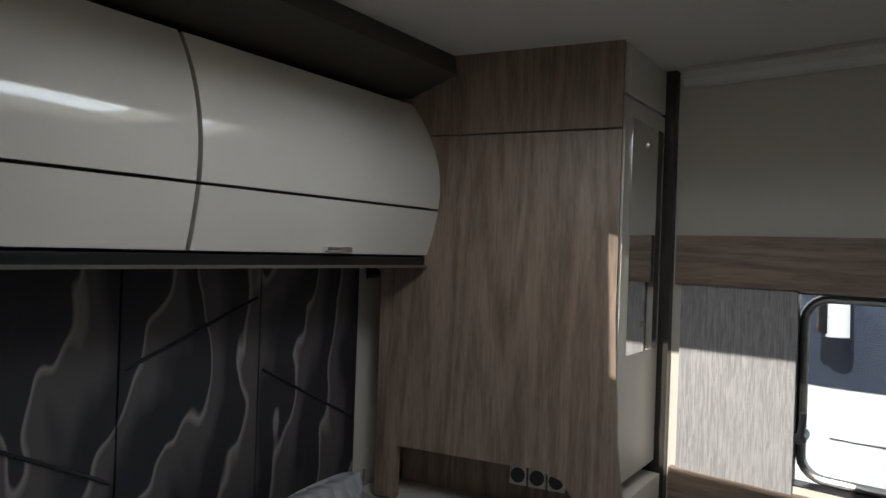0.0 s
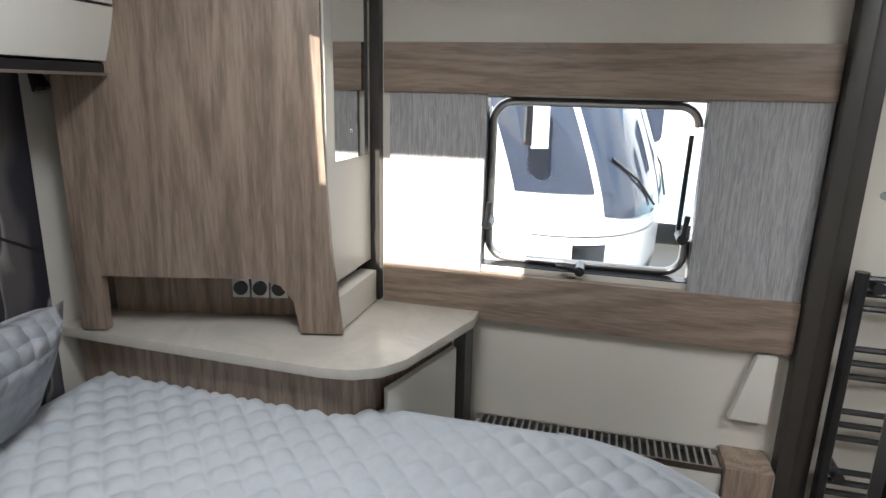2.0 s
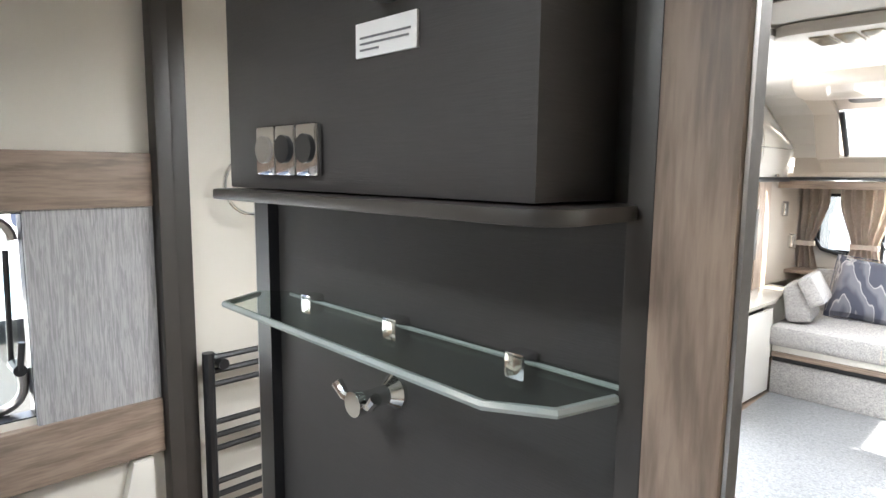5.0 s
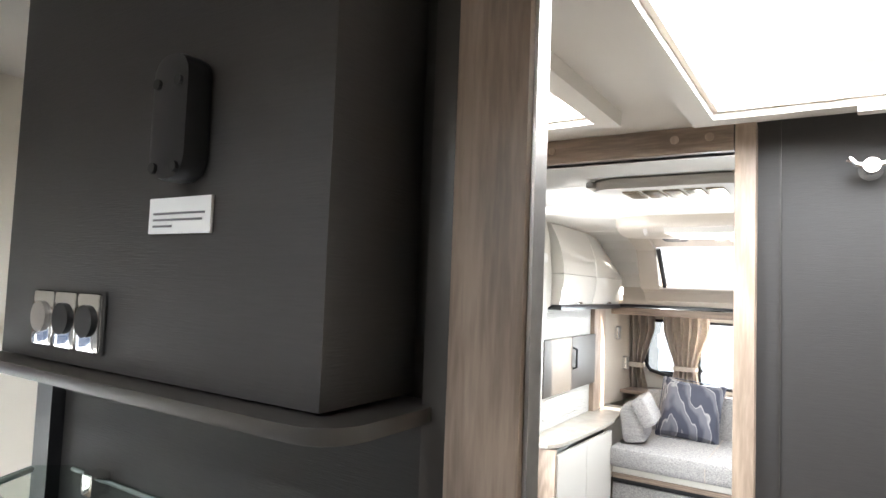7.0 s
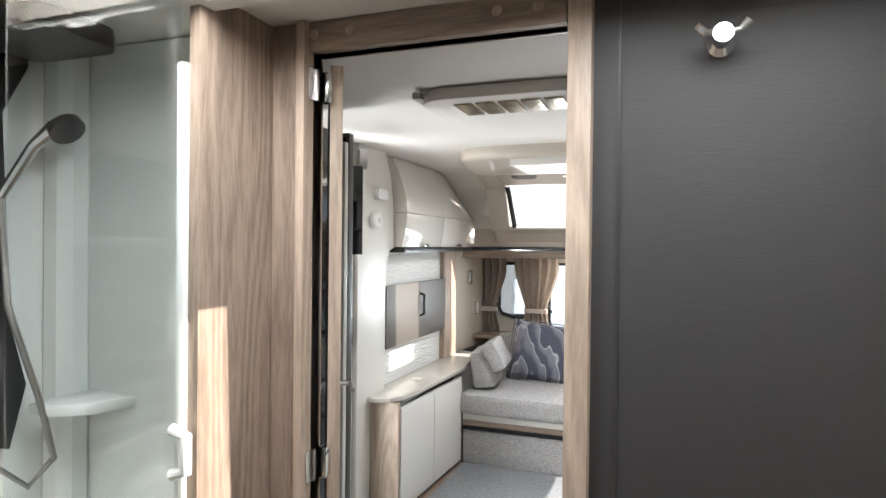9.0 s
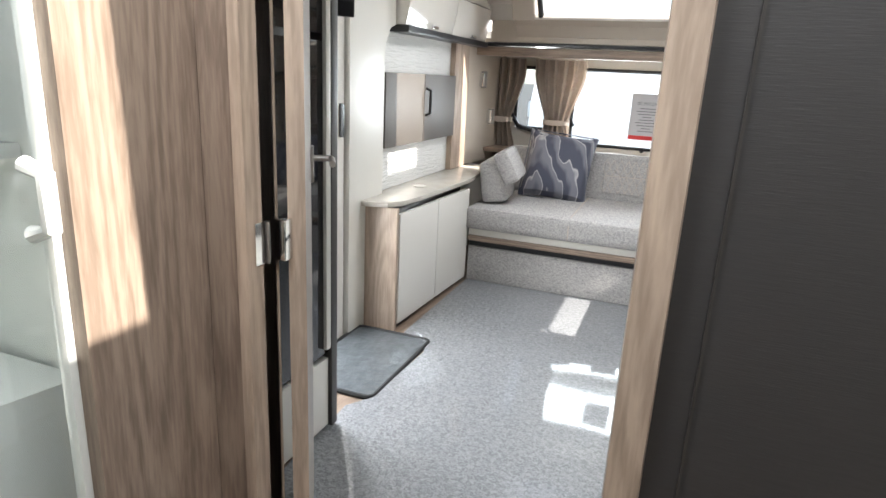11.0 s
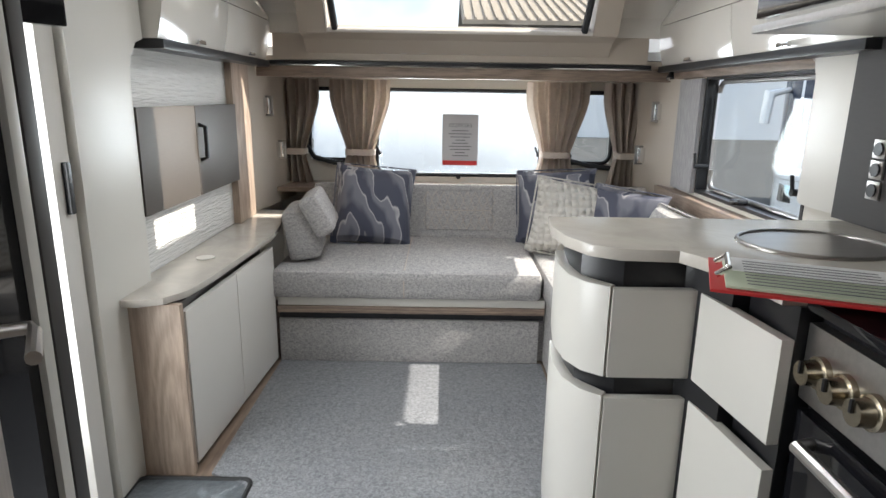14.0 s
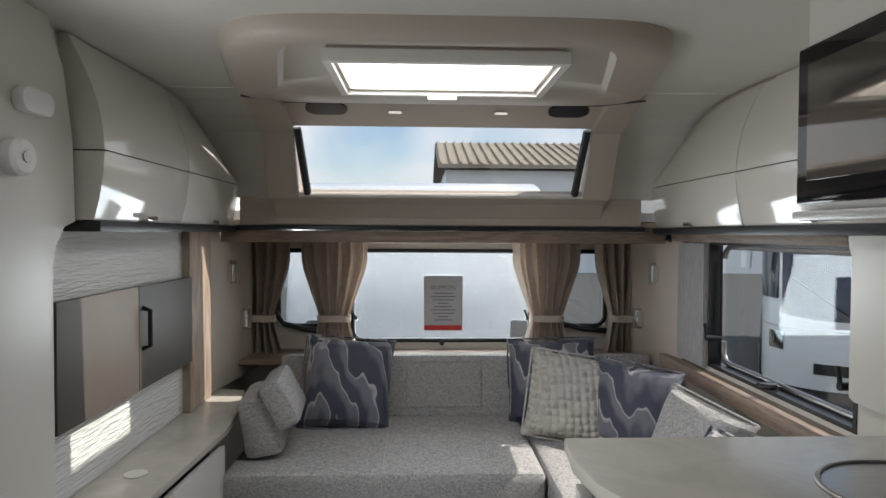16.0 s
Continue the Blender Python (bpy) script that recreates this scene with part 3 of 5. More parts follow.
def motorhome(label, m, l=6.0, w=2.2, h=2.75):
    """An A-class motorhome: rounded nose with a deep wrap-round windscreen; l along y, nose at y = l."""
    c = thing("parked_motorhome", label, "vehicle", "parked motorhomes")
    c.matrix_world = m

    def skin(t, z, off=0.0):
        rake = 0.0 if z < 1.12 else 0.62 * ((z - 1.12) / (h - 1.12)) ** 1.25
        low = 0.10 * max(0.0, (0.8 - z) / 0.5) ** 2
        ct, st = max(0.0, math.cos(t)), math.sin(t)
        half = w / 2 - (0.10 * max(0.0, (z - 2.3) / 0.45) ** 2 if z > 2.3 else 0)
        return Vector(((half + off) * math.copysign(abs(st) ** 0.62, st), l - rake - low - 0.95 * (1 - ct ** 0.72) + off * ct, z))

    def patch(name, t0, t1, z0, z1, off, mat, bow=0.0, label="", parent=c):
        own, nt_, nz = bmesh.new(), 14, 10
        front, rear = [], []
        for i in range(nt_ + 1):
            t = radians(t0 + (t1 - t0) * i / nt_)
            dip = bow * (1 - (t / radians(75)) ** 2)
            front.append([own.verts.new(skin(t, z0 - dip + (z1 - z0 + dip) * j / nz, off)) for j in range(nz + 1)])
            rear.append([own.verts.new(skin(t, z0 - dip + (z1 - z0 + dip) * j / nz, off - 0.03)) for j in range(nz + 1)])
        for g in (front, rear):
            for i in range(nt_):
                for j in range(nz):
                    own.faces.new((g[i][j], g[i + 1][j], g[i + 1][j + 1], g[i][j + 1]))
        rim = lambda g: [g[i][0] for i in range(nt_ + 1)] + [g[nt_][j] for j in range(1, nz + 1)] + [g[i][nz] for i in range(nt_ - 1, -1, -1)] + [g[0][j] for j in range(nz - 1, 0, -1)]
        p, q = rim(front), rim(rear)
        for k in range(len(p)):
            own.faces.new((p[k], p[(k + 1) % len(p)], q[(k + 1) % len(p)], q[k]))
        bmesh.ops.recalc_face_normals(own, faces=own.faces[:])
        return part(name, own, mat, parent, label)

    levels = [0.32, 0.5, 0.7, 0.9, 1.12, 1.3, 1.5, 1.7, 1.9, 2.1, 2.3, 2.45, 2.6, 2.7, h]
    loops = []
    for z in levels:
        ring = [tuple(skin(radians(-90 + 180 * k / 36), z)) for k in range(37)]
        loops.append([(-w / 2, 0.0, z)] + ring + [(w / 2, 0.0, z)])
    body = loft(loops)
    top_ = [body.verts.new(p) for p in loops[-1]]
    body.faces.new(top_)
    part("body", body, BODYW, c)
    patch("windscreen", -46, -2, 1.20, 2.28, 0.008, VGLASS, 0.12, "dark wrap-round windscreen")
    patch("windscreen", 2, 46, 1.20, 2.28, 0.008, VGLASS, 0.12, "dark wrap-round windscreen")
    for sg in (-1, 1):
        a, b = sorted((sg * 50, sg * 85))
        patch("cab_window", a, b, 1.28, 2.16, 0.008, VGLASS, 0.0, "dark side cab window")
        patch("headlamp", *sorted((sg * 44, sg * 62)), 0.72, 0.92, 0.006, CHROME)
        x0, x1 = sorted((sg * (w / 2 - 0.02), sg * (w / 2 + 0.008)))
        part("cab_window", slab(rounded(l - 2.75, 1.24, l - 1.02, 2.2, 0.12), x0, x1, "x"), VGLASS, c, "dark side cab window")
        part("window", slab(rounded(1.0, 1.45, 2.0, 2.0, 0.09), x0, x1, "x"), VGLASS, c)
        wm_ = part("wing_mirror", tube([(sg * w / 2 * 0.96, l - 0.75, 2.0), (sg * (w / 2 + 0.16), l - 0.62, 1.95), (sg * (w / 2 + 0.18), l - 0.6, 1.6)], [0.03, 0.07, 0.06]), BODYW, c)
        part("mirror_glass", tube([(sg * (w / 2 + 0.18), l - 0.66, 1.62), (sg * (w / 2 + 0.18), l - 0.66, 1.9)], 0.05), GLOSSBLACK, wm_)
        for yy in (1.2, l - 1.75):
            arch = part("wheel_arch", moved(tube([(-0.05, 0, 0), (0.012, 0, 0)], 0.36, n=28), pose(sg * w / 2, yy, 0.36, 0, 0, 0 if sg > 0 else 180)), BLACK, c)
            t_ = part("wheel", moved(tube([(-0.1, 0, 0), (0.02, 0, 0), (0.03, 0, 0)], [0.31, 0.31, 0.28], n=28), pose(sg * w / 2, yy, 0.31, 0, 0, 0 if sg > 0 else 180)), RUBBER, c, "black tyre")
            part("rim", moved(tube([(0.0, 0, 0), (0.034, 0, 0)], 0.2, n=24), pose(sg * w / 2, yy, 0.31, 0, 0, 0 if sg > 0 else 180)), BODYW, t_)
            for k in range(6):
                part("rim_gap", moved(slab(rounded(-0.035, 0.07, 0.035, 0.17, 0.02), 0.0335, 0.037, "x"), pose(sg * w / 2, yy, 0.31, 0, 0, 0 if sg > 0 else 180) @ Matrix.Rotation(k * math.pi / 3, 4, "X")), BLACK, t_)
    part("bonnet_line", tube([tuple(skin(radians(t), 0.98, 0.002)) for t in range(-80, 81, 8)], 0.007, n=6), STEEL, c)
    patch("grille", -22, 22, 0.50, 0.62, 0.006, BLACK)
    for sg in (-1, 1):
        part("wiper", tube([tuple(skin(radians(sg * 6), 1.14, 0.03)), tuple(skin(radians(sg * 20), 1.36, 0.03)), tuple(skin(radians(sg * 36), 1.52, 0.03))], 0.011, n=6), BLACK, c)
    return c


beside = pose(-3.6, 1.95, -0.6, 0, 0, -12) @ pose(0, -6.0, 0)
motorhome("white motorhome with a rounded nose and deep windscreen", beside)
price = thing("price_card", "printed price card inside the motorhome windscreen", "card")
price.matrix_world = beside @ pose(1.112, 4.66, 1.55)
part("sheet", box(-0.002, -0.11, 0.0, 0.002, 0.11, 0.32), PAPER, price)
part("foot_band", box(0.0022, -0.10, 0.01, 0.003, 0.10, 0.04), RED, price)
for k in range(6):
    part("print_bar", box(0.0022, -0.08, 0.09 + k * 0.032, 0.003, (0.08, 0.05, 0.07)[k % 3], 0.10 + k * 0.032), INK, price)
motorhome("white motorhome parked beyond the side window", pose(5.7, 9.4, -0.6, 0, 0, 150) @ pose(0, -6.0, 0))
caravan("parked_motorhome", "white motorhome parked behind the rounded one", pose(-7.8, 1.0, -0.6, 0, 0, -6), 2.2, 6.0, 2.75)
caravan("parked_caravan", "white caravan parked nose on in front", pose(1.0, 16.2, -0.6, 0, 0, 180), 2.9, 6.2, 2.62, rake=False)
shed = thing("storage_shed", "low shed with a ribbed brown roof", "building")
part("wall", box(2.2, 34, -0.6, 19, 46, 4.55), BODYW, shed)
part("roof", slab([(33.4, 4.6), (40, 6.6), (46.6, 4.6), (46.6, 4.8), (40, 6.8), (33.4, 4.8)], 1.8, 19.4, "x"), ROOFM, shed)
for k in range(34):
    part("rib", slab([(33.4, 4.8), (40, 6.8), (40, 6.9), (33.4, 4.9)], 1.9 + k * 0.5, 2.0 + k * 0.5, "x"), ROOFM, shed)


# ---- bedroom ----
setting("trim_upper", box(0.0, 0.94, 1.352, 0.022, 2.0, 1.476, 0.003), WOOD_Y, "walnut rail over the bedroom window")
setting("trim_lower", box(0.0, 0.94, 0.75, 0.026, 2.0, 0.885, 0.003), WOOD_Y, "walnut rail under the bedroom window")
for y0, y1 in ((0.955, 1.215), (1.742, 2.0)):
    single("fabric_panel", box(0.0, y0, 0.88, 0.016, y1, 1.353, 0.003), CURTAINBOARD, "grey woven fabric panel beside the window", "wall panel", "fabric panels")
setting("cove", tube([(0.02, 0.95, 1.88), (0.02, 1.99, 1.88)], 0.03), CEIL, "rounded cove along the ceiling")
setting("door_post", box(0.0, 2.003, 0, 0.05, 2.04, 1.949, 0.006), DARKTRIM, "dark bronze post of the washroom screen")
setting("door_post_outer", box(0.0, 2.045, 0, 0.03, 2.085, 1.949, 0.006), DARKTRIM, "dark bronze post of the washroom screen")

# tall corner wardrobe with a lower niche: side face leans from (0.30, 0.90) to (0.455, 0.33)
robe = thing("wardrobe", "tall walnut corner wardrobe with a narrow mirrored door", "wardrobe")
d = (Vector((0.455, 0.33, 0)) - Vector((0.302, 0.90, 0)))
ln = d.length
turn = Matrix.Translation((0.302, 0.90, 0)) @ Matrix.Rotation(math.atan2(d.y, d.x), 4, "Z")
outline = [(0.0, 0.78), (0.0, 1.28), (0.0, 1.70), (ln, 1.70), (ln, 0.78), (ln - 0.06, 0.78), (ln - 0.06, 0.915), (0.16, 0.915), (0.11, 0.90), (0.08, 0.86), (0.065, 0.78)]
outline = [(u - (0.035 * max(0, (1.15 - z) / 0.37) if u == 0.0 else 0), z) for u, z in outline]
outline.insert(1, (-0.012, 1.0))
part("side_panel", moved(slab(outline, -0.012, 0.012, "y", 0.002), turn), WOOD, robe)
part("upper_panel", moved(slab([(0, 1.704), (0, 1.948), (ln, 1.948), (ln, 1.704)], -0.012, 0.012, "y", 0.002), turn), WOOD, robe)
part("niche_back", slab([(0.19, 0.87), (0.33, 0.31), (0.31, 0.31), (0.17, 0.87)], 0.776, 1.0, "z"), WOOD, robe)
part("niche_top", slab([(0.25, 0.89), (0.41, 0.33), (0.2, 0.31), (0.05, 0.89)], 0.93, 0.945, "z"), WOOD, robe)
part("top_flap", box(0.03, 0.875, 1.785, 0.298, 0.905, 1.896, 0.003), CABINET, robe)
dr = part("door", slab([(0.03, 0.895), (0.298, 0.895), (0.298, 1.2), (0.298, 1.778), (0.03, 1.778)], 0.875, 0.905, "y", 0.004), CABINET, robe, "narrow cream door")
part("mirror", slab(rounded(0.055, 1.19, 0.262, 1.735, 0.004), 0.9055, 0.909, "y"), MIRROR, dr, "mirror pane")
for z in (1.25, 1.68):
    part("mirror_clip", box(0.15, 0.909, z, 0.165, 0.912, z + 0.012, 0.001), CHROME, dr)
part("lower_drawer", box(0.04, 0.875, 0.778, 0.285, 0.925, 0.868, 0.004), CABINET, robe)
part("shadow_gap", box(0.0, 0.86, 0.776, 0.028, 0.93, 1.946), DARKTRIM, robe)
sk = thing("socket_strip", "row of three dark sockets in a chrome frame", "socket")
for k in range(3):
    c = Vector((0.222, 0.745 - k * 0.047, 0.862)) + Vector((0.012 * k + 0.004, 0, 0))
    part("plate", moved(box(-0.006, -0.022, -0.026, 0.004, 0.022, 0.026, 0.004), pose(c.x + 0.03, c.y, c.z, 0, 0, 15)), STEEL, sk)
    part("socket", moved(tube([(0, 0, 0), (0.012, 0, 0)], 0.018, n=16), pose(c.x + 0.028, c.y, c.z, 0, 0, 15)), BLACK, sk)

top = [(0.0, 0.26), (0.46, 0.26), (0.475, 0.96), (0.465, 1.03), (0.435, 1.085), (0.38, 1.125), (0.085, 1.218), (0.0, 1.218)]
single("bedside_worktop", slab(top, 0.748, 0.774, "z", 0.006), TOP, "pale stone-look bedside worktop with a rounded corner", "worktop")
bs = thing("bedside_cabinet", "walnut bedside cabinet with an angled cream door", "cabinet")
part("body", slab([(0.0, 0.27), (0.42, 0.27), (0.44, 0.96), (0.40, 1.05), (0.03, 1.14), (0.0, 1.14)], 0.0, 0.747, "z"), WOOD, bs)
part("door", slab([(0.385, 1.075), (0.40, 1.09), (0.12, 1.18), (0.10, 1.165)], 0.06, 0.70, "z", 0.003), CABINET, bs)
part("dark_post", slab([(0.05, 1.17), (0.11, 1.17), (0.10, 1.20), (0.05, 1.21)], 0.0, 0.746, "z"), DARKTRIM, bs)

hb = thing("headboard", "dark marbled fabric headboard in seamed panels", "headboard")
for k in range(5):
    x0 = 0.50 + 0.30 * k
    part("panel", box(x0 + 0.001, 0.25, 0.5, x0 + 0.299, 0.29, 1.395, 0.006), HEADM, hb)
    za, zb = (1.30, 1.18) if k % 2 else (0.98, 1.14)
    part("seam", tube([(x0 + 0.01, 0.2905, za), (x0 + 0.29, 0.2905, zb)], 0.004, n=6), BLACK, hb)
rl = thing("reading_lamp", "small black reading lamp under the locker", "lamp")
part("head", tube([(0.45, 0.27, 1.39), (0.45, 0.29, 1.34)], [0.012, 0.02]), BLACK, rl)
part("lens", tube([(0.45, 0.29, 1.341), (0.45, 0.292, 1.335)], 0.016), CHROME, rl)

ov = thing("overhead_locker", "white gloss overhead locker with curved doors", "locker")
def lockprof(t):
    return 0.455 + 0.035 * math.sin(t * math.pi) - 0.05 * t ** 3
prof2 = [(lockprof(k / 10), 1.40 + 0.385 * k / 10) for k in range(11)]
part("carcass", slab([(0.26, 1.40), (0.43, 1.40)] + [(y - 0.025, z) for y, z in prof2] + [(0.26, 1.80)], 0.40, 2.26, "x"), DARKTRIM, ov)
for x0, x1 in ((0.42, 1.066), (1.074, 1.70), (1.708, 2.25)):
    for za, zb in ((0, 3), (3, 10)):
        seg = prof2[za:zb + 1]
        s2 = [(y, z + (0.003 if i == 0 else (-0.003 if i == len(seg) - 1 else 0))) for i, (y, z) in enumerate(seg)]
        door = part("door", slab(s2 + [(y - 0.02, z) for y, z in s2[::-1]], x0, x1, "x", 0.001), WHITE, ov)
        if za == 0:
            part("handle", box((x0 + x1) / 2 - 0.035, 0.455, 1.405, (x0 + x1) / 2 + 0.035, 0.475, 1.417, 0.003), CHROME, door, "chrome pull")
part("lower_lip", box(0.40, 0.27, 1.375, 2.26, 0.45, 1.398, 0.005), BLACK, ov)
part("lip_strip", box(0.40, 0.45, 1.372, 2.26, 0.458, 1.378), STEEL, ov)
part("end_trim", slab([(y + 0.012, z) for y, z in prof2] + [(y - 0.02, z) for y, z in prof2[::-1]], 0.39, 0.418, "x", 0.003), WOOD, ov)
# Ceiling-coloured fascia; the shade on it is put into the dark taupe.
setting("locker_fascia", slab([(0.40, 1.80), (0.52, 1.85), (0.50, 1.949), (0.26, 1.949), (0.26, 1.80)], 0.38, 2.26, "x"), TAUPE, "ceiling-coloured fascia over the bedroom locker, its shade put into dark taupe")

bed = thing("bed", "island bed with a bare quilted white mattress", "bed")
plan = [(0.36, 0.30), (1.38, 0.30), (1.38, 1.43)]
plan += [(0.98 + 0.40 * math.cos(radians(a)), 1.47 + 0.42 * math.sin(radians(a))) for a in range(0, 91, 10)]
plan += [(0.76 + 0.42 * math.cos(radians(a)), 1.47 + 0.42 * math.sin(radians(a))) for a in range(90, 181, 10)]
part("mattress", slab(plan, 0.47, 0.635, "z", 0.035), MATTRESS, bed)
part("piping", tube([(x, y, 0.623) for x, y in plan[2:]], 0.006, n=6), MATTRESS, bed)


def edge_distance(x, y):
    """Signed distance to the mattress outline, positive inside."""
    inside, best = False, 9.0
    for (ax, ay), (bx, by) in zip(plan, plan[1:] + plan[:1]):
        dx, dy = bx - ax, by - ay
        ll = dx * dx + dy * dy
        k = max(0.0, min(1.0, ((x - ax) * dx + (y - ay) * dy) / ll)) if ll else 0.0
        best = min(best, math.hypot(x - ax - k * dx, y - ay - k * dy))
        if (ay > y) != (by > y) and x < ax + dx * (y - ay) / dy:
            inside = not inside
    return best if inside else -best


def quilt_height(x, y):
    w = 0.006 * math.sin(x * 9 + 2 * math.sin(y * 5))
    u, v = x / 0.082, (y + w) / 0.078
    a, b = math.sin(math.pi * (u + v)), math.sin(math.pi * (u - v))
    return 0.019 * (abs(a * b)) ** 0.5 + 0.004 * noise.noise((x * 4, y * 4, 0.3))


own, spots, step = bmesh.new(), {}, 0.0058
for i in range(1, 176):
    for j in range(1, 280):
        x, y = 0.36 + i * step, 0.30 + j * step
        dd = edge_distance(x, y)
        if dd > 0.022:
            f = min(1.0, (dd - 0.022) / 0.03)
            spots[i, j] = own.verts.new((x, y, 0.6335 + quilt_height(x, y) * f))
for (i, j), v in spots.items():
    q = [spots.get(k) for k in ((i + 1, j), (i + 1, j + 1), (i, j + 1))]
    if all(q):
        own.faces.new((v, *q))
quilt = mesh("quilted_top", own, MATTRESS, False)
quilt.data.shade_smooth()
quilt.parent = bed
part("base", slab([(0.87 + (x - 0.87) * 0.96, 0.31 + (y - 0.31) * 0.96) for x, y in plan], 0.0, 0.465, "z"), WOOD, bed)
single("pillow", moved(pillow(0.40, 0.30, 0.13), pose(0.80, 0.40, 0.77, -24, 0, 10)), GREYPILLOW, "grey embossed pillow leaning on the headboard", "pillow")

rad = thing("convector_radiator", "low grey convector with a slotted top", "radiator")
part("case", box(0.005, 1.22, 0.12, 0.10, 1.87, 0.442, 0.006), CABINET, rad)
part("grille_bed", box(0.014, 1.232, 0.4425, 0.094, 1.858, 0.4445), BLACK, rad)
for x in (0.007, 0.094):
    part("rim", box(x, 1.222, 0.4425, x + 0.006, 1.868, 0.459), STEEL, rad)
for k in range(32):
    part("slot_bar", box(0.0135, 1.236 + k * 0.0197, 0.445, 0.0935, 1.242 + k * 0.0197, 0.457), STEEL, rad)
single("post_box", box(0.0, 1.872, 0.0, 0.115, 1.985, 0.47, 0.006), WOOD, "walnut boxed pipe cover by the post", "pipe cover")
single("wall_bracket", slab([(1.88, 0.56), (1.97, 0.56), (1.97, 0.742), (1.925, 0.742)], 0.0, 0.03, "x", 0.004), CABINET, "cream wall bracket under the rail", "bracket")

# ---- washroom screen ----
setting("wall_screen", pierced("y", 2.0, 2.04, (0.55, 1.275), (0.0, 1.949), []), DARK, "dark linen-textured partition")
setting("screen_edge", box(0.543, 1.985, 0.0, 0.556, 2.045, 1.949, 0.002), STEEL, "metal edging of the partition")
setting("screen_channel", box(0.556, 1.98, 0.0, 0.60, 1.999, 1.41), BLACK, "black channel of the partition")
setting("door_jamb_dark", box(1.252, 1.972, 0.0, 1.277, 2.042, 1.949, 0.003), DARKTRIM, "dark edge of the door frame")
setting("door_jamb", box(1.278, 1.968, 0.0, 1.347, 2.0, 1.949, 0.006), WOOD, "walnut door jamb")
setting("jamb_edge", box(1.3475, 1.975, 0.0, 1.351, 1.998, 1.949), STEEL, "metal strip on the jamb")
tvb = thing("television_cabinet", "dark linen-textured wall box with a ledge", "cabinet")
part("case", box(0.69, 1.875, 1.416, 1.225, 1.999, 1.948, 0.004), DARK, tvb)
led = rounded(0.665, 1.845, 1.265, 1.999, 0.04)
part("ledge", slab(led, 1.400, 1.414, "z", 0.004), DARKTRIM, tvb)
so = thing("socket_plate", "chrome plate with three sockets", "socket")
for k in range(3):
    x = 0.805 + k * 0.048
    part("plate", box(x - 0.023, 1.866, 1.434, x + 0.023, 1.8745, 1.495, 0.006), CHROME, so)
    part("socket", tube([(x, 1.870, 1.466), (x, 1.862, 1.466)], 0.017, n=16), BLACK if k else STEEL, so)
br = thing("television_bracket", "black television wall bracket", "bracket")
part("plate", slab(rounded(1.022, 1.602, 1.075, 1.718, 0.022), 1.848, 1.8745, "y", 0.006), BLACK, br)
for x, z in ((1.033, 1.69), (1.064, 1.69), (1.033, 1.613), (1.064, 1.613)):
    part("screw", tube([(x, 1.85, z), (x, 1.845, z)], 0.005), RUBBER, br)
nt2 = thing("notice", "small white printed notice", "notice")
part("sheet", box(0.992, 1.8715, 1.556, 1.086, 1.8745, 1.59), PAPER, nt2)
for k in range(3):
    part("print_bar", box(1.0, 1.8705, 1.574 - k * 0.006, (1.078, 1.075, 1.03)[k], 1.8712, 1.576 - k * 0.006), INK, nt2)
gs = thing("glass_shelf", "clear glass shelf on chrome brackets", "shelf")
spl = [(0.64, 1.998), (0.60, 1.96), (0.64, 1.882), (1.18, 1.868), (1.235, 1.90), (1.253, 1.967), (1.25, 1.998)]
part("pane", slab(spl, 1.232, 1.242, "z"), SHELFG, gs)
part("front_edge", tube([(x, y, 1.237) for x, y in spl[1:6]], 0.005, n=6), EDGEG, gs, "polished edge of the glass")
part("back_edge", tube([(0.64, 1.996, 1.237), (1.25, 1.996, 1.237)], 0.003, n=6), EDGEG, gs)
for x in (0.722, 0.922, 1.13):
    part("bracket", box(x - 0.014, 1.972, 1.222, x + 0.014, 1.999, 1.252, 0.006), CHROME, gs, "chrome shelf clamp")


def robe_hook(x, y, z):
    h = thing("robe_hook", "chrome twin robe hook on a round plate", "hook", "robe hooks")
    part("rose", tube([(x, y, z), (x, y - 0.006, z), (x, y - 0.02, z), (x, y - 0.05, z), (x, y - 0.065, z)], [0.024, 0.024, 0.013, 0.012, 0.016], n=18), CHROME, h)
    part("knob", tube([(x, y - 0.062, z), (x, y - 0.074, z)], 0.017, n=16), CHROME, h)
    for s in (-1, 1):
        part("prong", tube([(x + s * 0.005, y - 0.062, z), (x + s * 0.028, y - 0.066, z + 0.004), (x + s * 0.042, y - 0.068, z + 0.018)], [0.008, 0.007, 0.008]), CHROME, h)


robe_hook(0.905, 2.0, 1.142)
robe_hook(1.619, 3.19, 1.812)

tr = thing("towel_radiator", "black ladder towel radiator on the wall", "radiator")
for x, y in ((0.06, 2.10), (0.06, 2.52)):
    part("upright", tube([(x, y, 0.30), (x, y, 0.985)], 0.015), BLACK, tr)
for z in (0.97, 0.935, 0.90, 0.80, 0.765, 0.73, 0.64, 0.605, 0.57, 0.48, 0.45, 0.42, 0.39, 0.36):
    part("rail", tube([(0.06, 2.10, z), (0.06, 2.52, z)], 0.008, n=8), BLACK, tr)
for z in (0.955, 0.47):
    part("wall_fixing", tube([(0.0, 2.13, z), (0.085, 2.13, z)], 0.014), BLACK, tr)
part("valve", tube([(0.06, 2.14, 0.30), (0.06, 2.18, 0.29), (0.06, 2.22, 0.30)], 0.02), CHROME, tr)
rg = thing("towel_ring", "round chrome towel ring on the wall", "towel ring")
part("ring", tube([(0.045, 2.24 + 0.075 * math.cos(a / 24 * 6.2832), 1.40 + 0.075 * math.sin(a / 24 * 6.2832)) for a in range(25)], 0.005), CHROME, rg)
